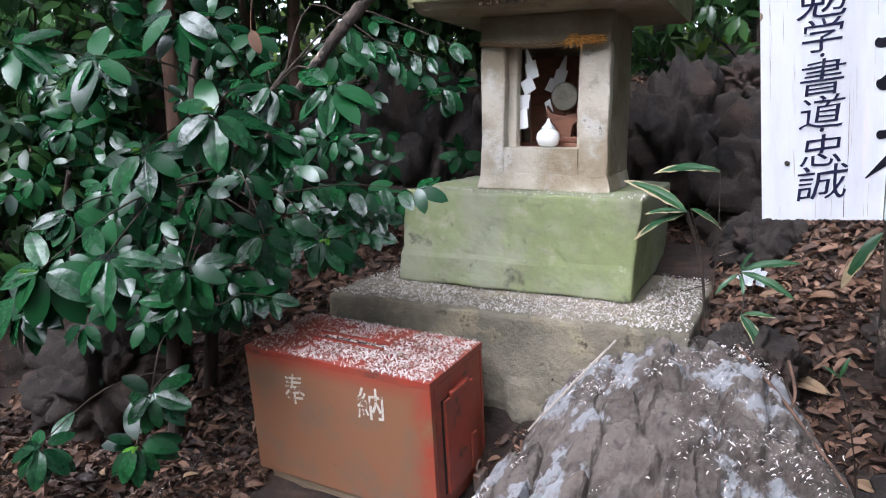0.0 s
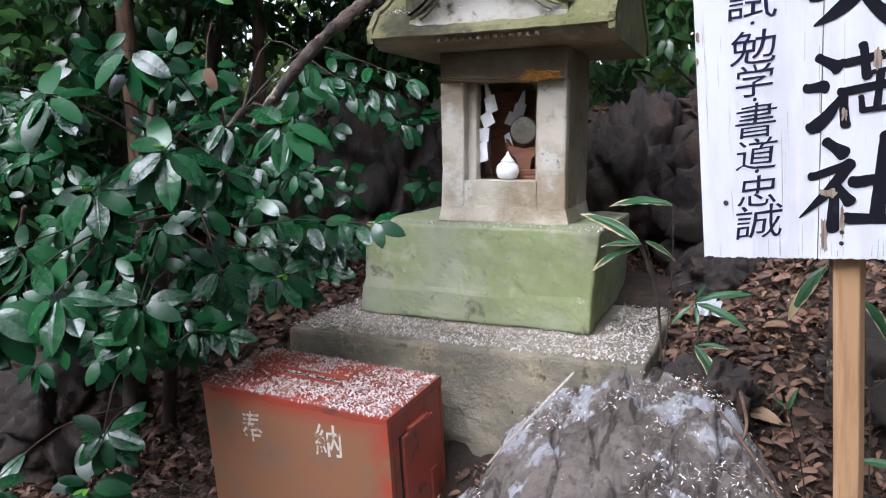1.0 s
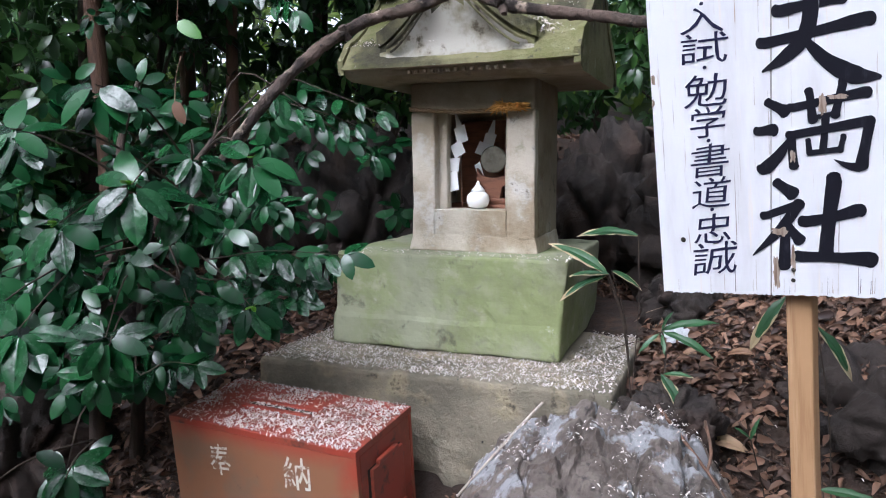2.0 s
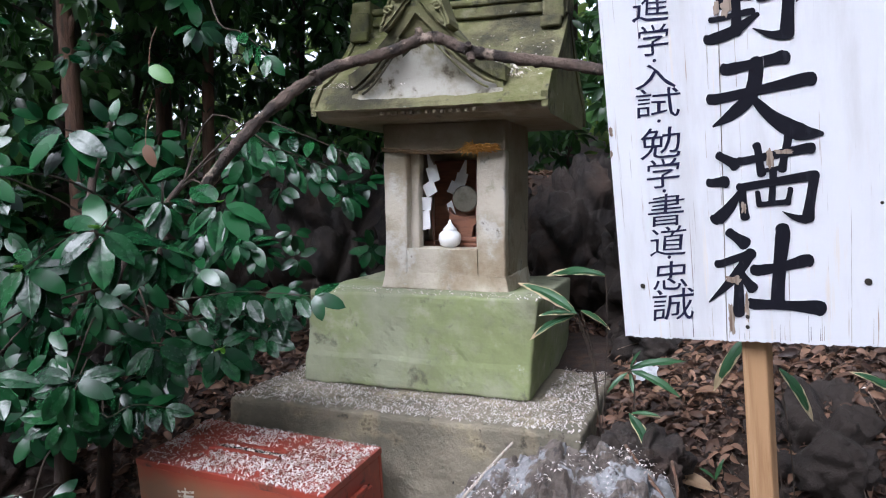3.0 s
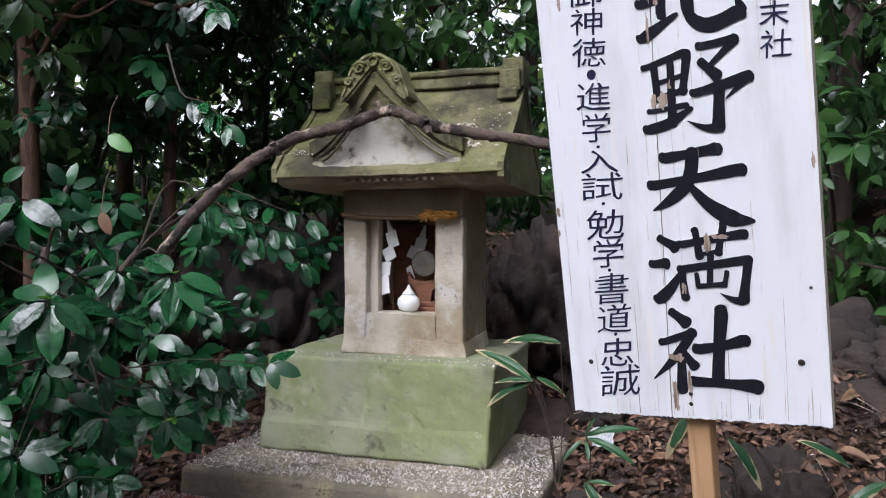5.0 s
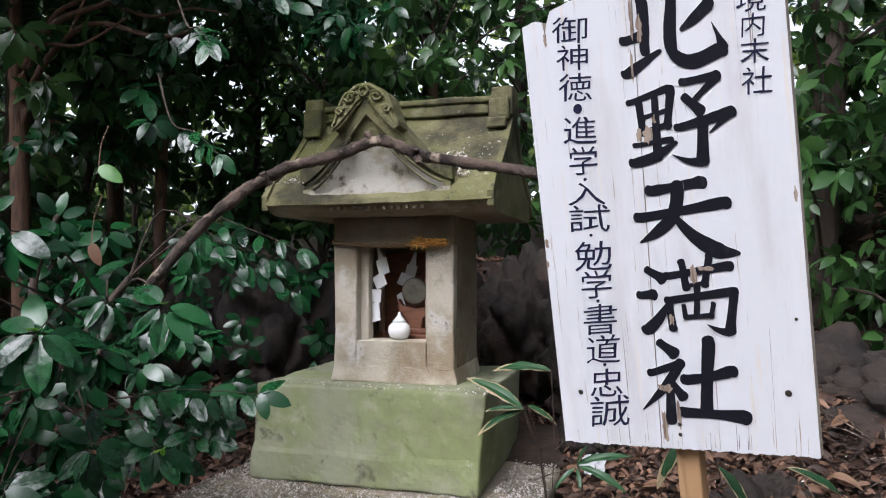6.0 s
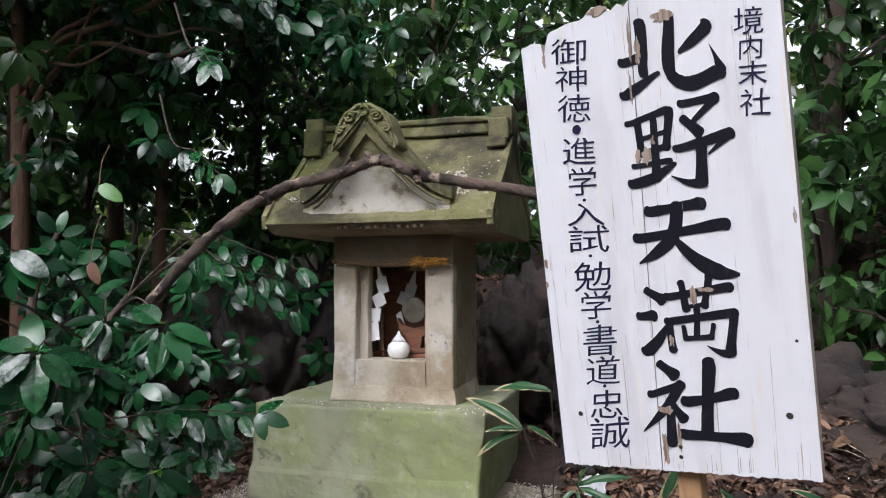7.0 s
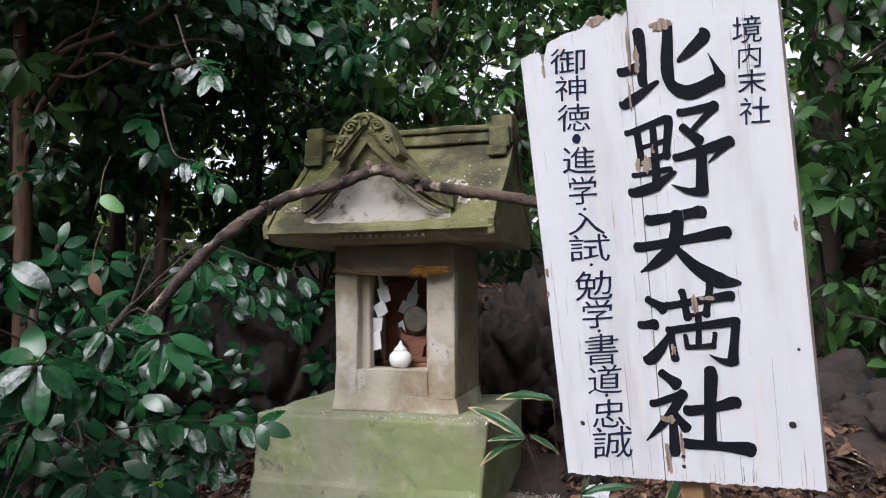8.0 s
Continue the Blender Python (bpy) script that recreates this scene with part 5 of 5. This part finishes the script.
def build_bare_bough():
    """A dim leaning trunk whose bare limbs fan out over the shrub."""
    base = Vector((-1.60, 0.30, ground_height(-1.60, 0.30) - 0.05))
    ob = thing("bare_bough", place(base), "dim red-brown trunk with bare arching limbs above the shrub", "tree")
    limbs = (([(-1.60, 0.30, base.z), (-1.63, 0.30, 0.97), (-1.66, 0.30, 1.40), (-1.68, 0.30, 2.10)], 0.042), ([(-1.65, 0.30, 1.30), (-1.60, 0.30, 1.47), (-1.46, 0.30, 1.61), (-1.22, 0.30, 1.66), (-0.96, 0.28, 1.73), (-0.7, 0.3, 1.95)], 0.017),
             ([(-1.64, 0.30, 1.18), (-1.56, 0.30, 1.40), (-1.40, 0.30, 1.55), (-1.22, 0.27, 1.57), (-0.96, 0.25, 1.49), (-0.78, 0.25, 1.50)], 0.015), ([(-1.66, 0.30, 1.42), (-1.50, 0.32, 1.64), (-1.35, 0.35, 1.73), (-1.1, 0.4, 1.95)], 0.013),
             ([(-1.60, 0.30, 1.44), (-1.45, 0.24, 1.50), (-1.25, 0.20, 1.47), (-1.05, 0.2, 1.55)], 0.009), ([(-1.22, 0.30, 1.66), (-1.05, 0.33, 1.60), (-0.88, 0.35, 1.62), (-0.72, 0.35, 1.58)], 0.008), ([(-1.40, 0.30, 1.55), (-1.30, 0.3, 1.75), (-1.27, 0.3, 1.95)], 0.009))
    for k, (keys, rad) in enumerate(limbs):
        bm = bmesh.new()
        pts = curve_points([Vector(p) - base for p in keys], 30)
        tube(bm, pts, [rad * (1 - 0.55 * i / 30) for i in range(31)], 8, 0.25, k)
        part("limb" if k else "trunk", bm, BARK, ob, smooth=True)


build_bare_bough()
for k, (at, h) in enumerate((((1.95, 1.45), 1.5), ((2.5, 1.0), 1.3), ((1.75, 1.05), 1.15), ((0.55, 1.75), 1.0), ((-0.95, 1.6), 1.7), ((-1.9, 0.9), 1.7), ((-1.45, 1.75), 1.9), ((-0.55, 2.1), 1.8), ((-2.4, 1.9), 1.9), ((-2.7, 0.7), 1.7), ((-2.35, 0.25), 1.3), ((-3.3, 1.3), 2.0), ((-2.2, -0.2), 1.0))):
    build_tree(at, h, 0.02, 300 + k, (0.05, 0.0), clumps=46, spread=(0.5, 0.4), low=0.12, size=0.08, name="woodland_bush", label="low dim evergreen bush on the bank")


# ---- bamboo grass ----
def build_sasa(at, leaves, seed, pale=True):
    r = random.Random(seed)
    base = Vector((at[0], at[1], ground_height(at[0], at[1]) - 0.01))
    ob = thing("bamboo_grass", place(base), "bamboo grass with withered pale leaf edges among fallen leaves", "grass plant", "bamboo grass by the plinth")
    for tip_at, way, size in leaves:
        p, w = Vector(tip_at) - base, Vector(way)
        bm = bmesh.new()
        tube(bm, curve_points([(0, 0, 0), p * 0.5 + Vector((0.01, 0, 0.04)), p], 6), [0.0014] * 7, 5)
        part("stem", bm, TWIG, ob)
        o = new("leaf", scatter_mesh("leaf", fine_leaf(size, size * 0.215, 0.3, 0.30, 10, 0.6, 0.35, int(size * 1000)), [np.eye(4)], SASA))
        o.parent, o.matrix_basis = ob, leaf_pose(p, w, (0, -0.6, 1))
        if not pale:
            continue
        o2 = new("pale_edge", scatter_mesh("pale_edge", fine_leaf(size * 1.08, size * 0.245, 0.3, 0.30, 10, 0.6, 0.3, int(size * 1000) + 5), [np.eye(4)], SASAEDGE))
        o2.parent, o2.matrix_basis = ob, leaf_pose(p + Vector((0, 0.002, -0.003)), w, (0, -0.6, 1))


build_sasa((0.50, 0.0), [((0.444, -0.08, 0.273), (-0.8, 0.02, 0.62), 0.175), ((0.440, -0.08, 0.270), (-0.95, -0.05, -0.28), 0.140), ((0.515, -0.07, 0.375), (-0.95, 0.05, 0.20), 0.160), ((0.45, -0.06, 0.28), (0.6, 0.1, -0.2), 0.09), ((0.447, -0.085, 0.275), (-0.9, -0.1, 0.15), 0.10)], 1)
build_sasa((0.58, 0.0), [((0.573, 0.0, 0.118), (0.9, 0.0, 0.42), 0.15), ((0.575, 0.0, 0.115), (0.9, -0.35, -0.12), 0.145), ((0.570, -0.01, 0.112), (-0.7, -0.5, -0.45), 0.08), ((0.575, -0.01, 0.11), (0.15, -0.6, -0.4), 0.06), ((0.575, 0.0, 0.12), (0.2, -0.3, 0.8), 0.06)], 2, pale=False)
build_sasa((0.60, -0.16), [((0.585, -0.15, 0.046), (0.086, -0.06, -0.09), 0.145), ((0.59, -0.15, 0.045), (0.6, -0.2, 0.2), 0.07)], 3)
build_sasa((0.95, -0.30), [((0.84, -0.30, 0.28), (-0.5, -0.2, -0.6), 0.13), ((0.90, -0.30, 0.22), (0.5, -0.2, -0.5), 0.12)], 4)
build_sasa((0.84, -0.40), [((0.78, -0.40, 0.00), (0.2, -0.2, 1.0), 0.05), ((0.78, -0.40, 0.00), (-0.5, -0.2, 0.6), 0.04), ((0.90, -0.46, -0.06), (0.8, -0.3, 0.2), 0.11)], 5, pale=False)
build_sasa((1.30, -0.1), [((1.18, -0.1, 0.12), (-0.6, -0.3, 0.6), 0.13), ((1.25, -0.12, 0.10), (-0.7, -0.4, -0.2), 0.13)], 6)


# ---- small things ----
def build_stick():
    ob = thing("bare_stick", place((0.315, -0.24, -0.03)), "thin pale bare stick leaning on the rock outcrop", "stick")
    bm = bmesh.new()
    tube(bm, curve_points([(0, 0, 0), (-0.06, -0.06, -0.068), (-0.115, -0.11, -0.135)], 8), [0.0035] * 9, 6, 0.2)
    part("shaft", bm, SIGNEDGE, ob)
    bm = bmesh.new()
    tube(bm, curve_points([(-0.115, -0.11, -0.135), (-0.145, -0.13, -0.17), (-0.175, -0.14, -0.21)], 8), [0.0028] * 9, 6, 0.2)
    part("tip", bm, SIGNEDGE, ob)


def build_paper_scrap():
    ob = thing("paper_scrap", place((0.600, 0.22, ground_height(0.60, 0.22) + 0.035)), "torn white paper scrap among fallen leaves", "paper")
    bm = bmesh.new()
    n = 9
    grid = []
    for j in range(n):
        for i in range(n):
            u, v = i / (n - 1) - 0.5, j / (n - 1) - 0.5
            q = Vector((u * 4, v * 4, 3))
            k = 1 + 0.5 * noise.noise(q * 1.3)
            grid.append(bm.verts.new((u * 0.07 * k, v * 0.045 * k, 0.05 + 0.9 * v * 0.05 + 0.02 * noise.noise(q))))
    for j in range(n - 1):
        for i in range(n - 1):
            if (i, j) not in ((0, 0), (7, 7), (6, 7), (0, 6), (3, 7), (4, 0)):
                bm.faces.new((grid[j * n + i], grid[j * n + i + 1], grid[(j + 1) * n + i + 1], grid[(j + 1) * n + i]))
    part("sheet", bm, SCRAP, ob)


def build_string():
    """A loose tangle of pale string by the padlock."""
    ob = thing("tangled_string", place((0.06, -0.40, ground_height(0.06, -0.40))), "tangle of pale string on the ground beside the offering box", "string")
    r = random.Random(41)
    for k in range(4):
        bm = bmesh.new()
        c, rad = (r.uniform(-0.02, 0.06), r.uniform(-0.04, 0.04), 0.04), r.uniform(0.022, 0.04)
        keys = [(c[0] + rad * math.cos(i * 1.1 + k), c[1] + rad * math.sin(i * 1.1 + k), c[2] + 0.02 * math.sin(i * 0.8 + k)) for i in range(9)]
        pts = curve_points(keys, 40)
        tube(bm, pts, [0.0016] * 41, 5)
        part("strand", bm, PAPER, ob)


def build_hanging_leaves():
    for at, way, up, size, mat_of, label in (((-0.44, -0.60, 0.875), (0.8, 0.0, -0.45), (0.1, -1, 0.5), 0.062, HANGLEAF, "single light-green leaf hanging on a thread"), ((-0.44, -0.62, 0.70), (0.3, 0.0, -0.8), (0.3, -1, 0.2), 0.05, DRYLEAF, "curled brown leaf hanging on a twig")):
        ob = thing("hanging_leaf", place(at), label, "leaf")
        me = scatter_mesh("blade", leaf_template(size * 1.15, size * 0.55, 0.2, 0.2, 7), [np.eye(4)], mat_of)
        o = new("blade", me)
        o.parent, o.matrix_basis = ob, leaf_pose((0, 0, 0), way, up)
        bm = bmesh.new()
        tube(bm, curve_points([(0, 0, 0), (-0.02, 0.03, 0.06), (-0.08, 0.12, 0.12)], 6), [0.0012] * 7, 4)
        part("stalk", bm, BARK, ob)


def build_long_twig():
    """A brown twig lying down the flank of the outcrop."""
    ob = thing("long_twig", place((0.587, -0.25, -0.002)), "long brown dry twig lying between rock and fallen leaves", "twig")
    bm = bmesh.new()
    tube(bm, curve_points([(0, 0, 0), (0.055, -0.08, -0.035), (0.113, -0.15, -0.078), (0.16, -0.22, -0.115), (0.208, -0.30, -0.150)], 20), [0.0045 - 0.0001 * k for k in range(21)], 7, 0.3)
    shaft = part("shaft", bm, BARK, ob)
    bm = bmesh.new()
    tube(bm, curve_points([(0.113, -0.15, -0.078), (0.120, -0.11, -0.050), (0.105, -0.04, -0.01)], 8), [0.0035] * 9, 6, 0.3)
    part("side_shoot", bm, BARK, shaft)


def build_curled_leaves():
    """Large curled pale leaves that lie on top of the litter."""
    r = random.Random(52)
    shapes = [fine_leaf(1.0, 0.42, 0.7, 0.5, 8, 0.55, 0.15, k) for k in range(3)]
    for k, (x, y) in enumerate(((0.62, 0.20), (0.80, 0.10), (0.70, -0.12), (0.88, -0.30), (0.75, -0.30), (0.95, -0.08), (1.05, -0.45), (0.55, 0.30), (1.2, 0.1), (1.3, 0.35), (0.9, 0.35), (-0.75, -0.62), (-0.62, -0.72), (-0.95, -0.7))):
        z = ground_height(x, y) + 0.03
        ob = thing("curled_leaf", place((x, y, z)), "curled tan dead leaf on the leaf litter", "leaf", "curled dead leaves")
        w = r.uniform(0, math.tau)
        o = new("blade", scatter_mesh("blade", shapes[k % 3], [leaf_pose((0, 0, 0), (math.cos(w), math.sin(w), 0.25), (r.uniform(-0.5, 0.5), -0.7, 1), r.uniform(0.055, 0.095))], TANLEAF))
        o.parent = ob


build_long_twig()
build_curled_leaves()
build_stick()
build_paper_scrap()
build_string()
build_hanging_leaves()


# ---- fallen leaves and blossom ----
def litter_height(x, y):
    z = ground_height(x, y)
    if 0.0 < x < 0.9 and -1.3 < y < -0.23:
        z = max(z, mound_height(x, y))
    return z


def build_leaf_litter():
    r = random.Random(9)
    poses = []
    t = leaf_template(1.0, 0.36, 0.5, 0.55, 5)
    while len(poses) < 46000:
        x, y = (r.uniform(-1.7, 2.0), r.uniform(-1.05, 1.05)) if len(poses) < 41000 else (r.uniform(-2.2, 3.0), r.uniform(1.0, 2.2))
        if -0.56 < x < 0.50 and -0.26 < y < 0.80:
            continue
        if -0.56 < x < 0.04 and -0.62 < y < -0.26:
            continue
        if 0.15 < x < 0.78 and y < -0.23 and mound_height(x, y) > ground_height(x, y) + 0.02:
            continue
        w = r.uniform(0, math.tau)
        n = Vector((r.gauss(0, 0.9), r.gauss(0, 0.9) - 0.25, 1))
        poses.append(leaf_pose((x, y, ground_height(x, y) + r.uniform(0.002, 0.030)), Vector((math.cos(w), math.sin(w), r.uniform(-0.2, 0.3))), n, r.choice((0.014, 0.02, 0.026, 0.034, 0.042, 0.052)) * r.uniform(0.8, 1.2), r.uniform(-0.7, 0.7)))
    # it thins out away from the shrine
    for k in range(9000):
        x, y = r.gauss(0.3, 2.2), r.gauss(-0.6, 1.6)
        if (-1.7 < x < 2.0 and -1.05 < y < 1.05) or (0.0 < x < 1.0 and -1.4 < y < 0) or y > 3:
            continue
        w = r.uniform(0, math.tau)
        poses.append(leaf_pose((x, y, ground_height(x, y) + r.uniform(0.002, 0.02)), Vector((math.cos(w), math.sin(w), 0.1)), Vector((r.gauss(0, 0.5), r.gauss(0, 0.5), 1)), r.uniform(0.02, 0.055), 0))
    return tagged(new("leaf_litter", scatter_mesh("leaf_litter", t, poses, DRYLEAF)), "brown dry fallen leaves covering the ground", "leaf litter", kind="stuff")


def build_blossom():
    r = random.Random(17)
    curl = leaf_template(1.0, 0.30, 0.5, 0.6, 3)
    poses = []

    def drop(x, y, z, n=Vector((0, 0, 1)), lo=0.005, hi=0.013):
        w = r.uniform(0, math.tau)
        poses.append(leaf_pose((x, y, z + r.uniform(0.001, 0.004)), Vector((math.cos(w), math.sin(w), r.uniform(-0.1, 0.3))), n, r.uniform(lo, hi), r.uniform(-0.6, 0.6)))
    for k in range(12500):
        x, y = r.uniform(-0.53, 0.475), r.uniform(-0.215, 0.6)
        if -0.42 < x < 0.33 and y > 0.0:
            continue
        drop(x, y, 0.003)
    for k in range(5200):
        x, y = r.uniform(0.05, 0.85), r.uniform(-1.15, -0.24)
        if noise.noise(Vector((x * 6, y * 6, 4))) + 0.6 * noise.noise(Vector((x * 19, y * 19, 4))) > 0.12 and mound_height(x, y) > ground_height(x, y):
            drop(x, y, mound_height(x, y) + 0.012, lo=0.004, hi=0.0115)
    for k in range(500):
        x, y = r.uniform(-1.6, 1.6), r.uniform(-1.0, 0.6)
        if not (-0.56 < x < 0.5 and y > -0.62):
            drop(x, y, litter_height(x, y) + 0.02)
    for k in range(160):
        x, y = r.uniform(-0.40, 0.32), r.uniform(0.02, 0.12)
        drop(x, y, 0.289)
    tagged(new("fallen_blossom", scatter_mesh("fallen_blossom", curl, poses, PETAL)), "pale fallen blossom strewn over plinth and rock", "blossom", kind="stuff")
    poses.clear()
    box = bpy.data.objects["offering_box"].matrix_basis
    for k in range(6500):
        x, y = r.uniform(-0.276, 0.276), r.uniform(-0.128, 0.128)
        if noise.noise(Vector((x * 9, y * 9, 8))) + 0.3 * noise.noise(Vector((x * 30, y * 30, 8))) + 0.9 * (x + 0.1) < -0.10:
            if r.random() < 0.75:
                continue
        p = box @ Vector((x, y, 0.407))
        drop(p.x, p.y, p.z)
    tagged(new("fallen_blossom", scatter_mesh("fallen_blossom", curl, poses, PETAL)), "pale fallen blossom on the offering box lid", "blossom", kind="stuff")
    poses.clear()
    for k in range(330):
        x, y = r.uniform(-0.33, 0.33), r.uniform(-0.30, -0.06)
        if abs(x) < 0.22:
            if r.random() < 0.8:
                continue
        if x > 0 or r.random() < 0.5:
            u = abs(y) / 0.33
            drop(x, 0.30 + y, 0.288 + 0.60 + 0.265 * (1 - u) ** 1.55 + 0.004, Vector((0, -0.6, 1)))
    for k in range(110):
        x, y = r.uniform(-0.40, -0.20) + 0.25 * r.random() ** 3, r.uniform(-0.325, -0.24)
        drop(x, 0.30 + y, 0.288 + 0.60 + 0.265 * (1 - abs(y) / 0.33) ** 1.55 + 0.005, Vector((0, -0.6, 1)), 0.005, 0.012)
    for k in range(140):
        u = r.random()
        drop(0.21 + r.gauss(0, 0.022) + 0.03 * u, 0.30 - 0.15 - 0.14 * u + r.gauss(0, 0.008), 0.288 + 0.60 + 0.265 * (1 - (0.15 + 0.14 * u) / 0.33) ** 1.55 + 0.008, Vector((0, -0.6, 1)), 0.008, 0.02)
    tagged(new("fallen_blossom", scatter_mesh("fallen_blossom", curl, poses, PETAL)), "pale fallen blossom caught on the shrine roof", "blossom", kind="stuff")


def build_twig_litter():
    r = random.Random(33)
    bm = bmesh.new()
    for k in range(170):
        x, y = (r.uniform(0.5, 1.9), r.uniform(-0.9, 0.7)) if k < 120 else (r.uniform(-1.6, -0.6), r.uniform(-1.0, 0.2))
        w, n = r.uniform(0, math.tau), r.uniform(0.06, 0.22)
        p = Vector((x, y, ground_height(x, y) + 0.022))
        q = Vector((x + n * math.cos(w), y + n * math.sin(w), 0))
        q.z = ground_height(q.x, q.y) + r.uniform(0.02, 0.06)
        tube(bm, curve_points([p, p.lerp(q, 0.5) + Vector((0, 0, 0.012)), q], 4), [0.0022, 0.002, 0.0018, 0.0014, 0.001], 5)
    tagged(part("twig_litter", bm, DEADWOOD), "thin dry twigs among the fallen leaves", "twigs", kind="stuff")


build_leaf_litter()
build_twig_litter()
build_blossom()
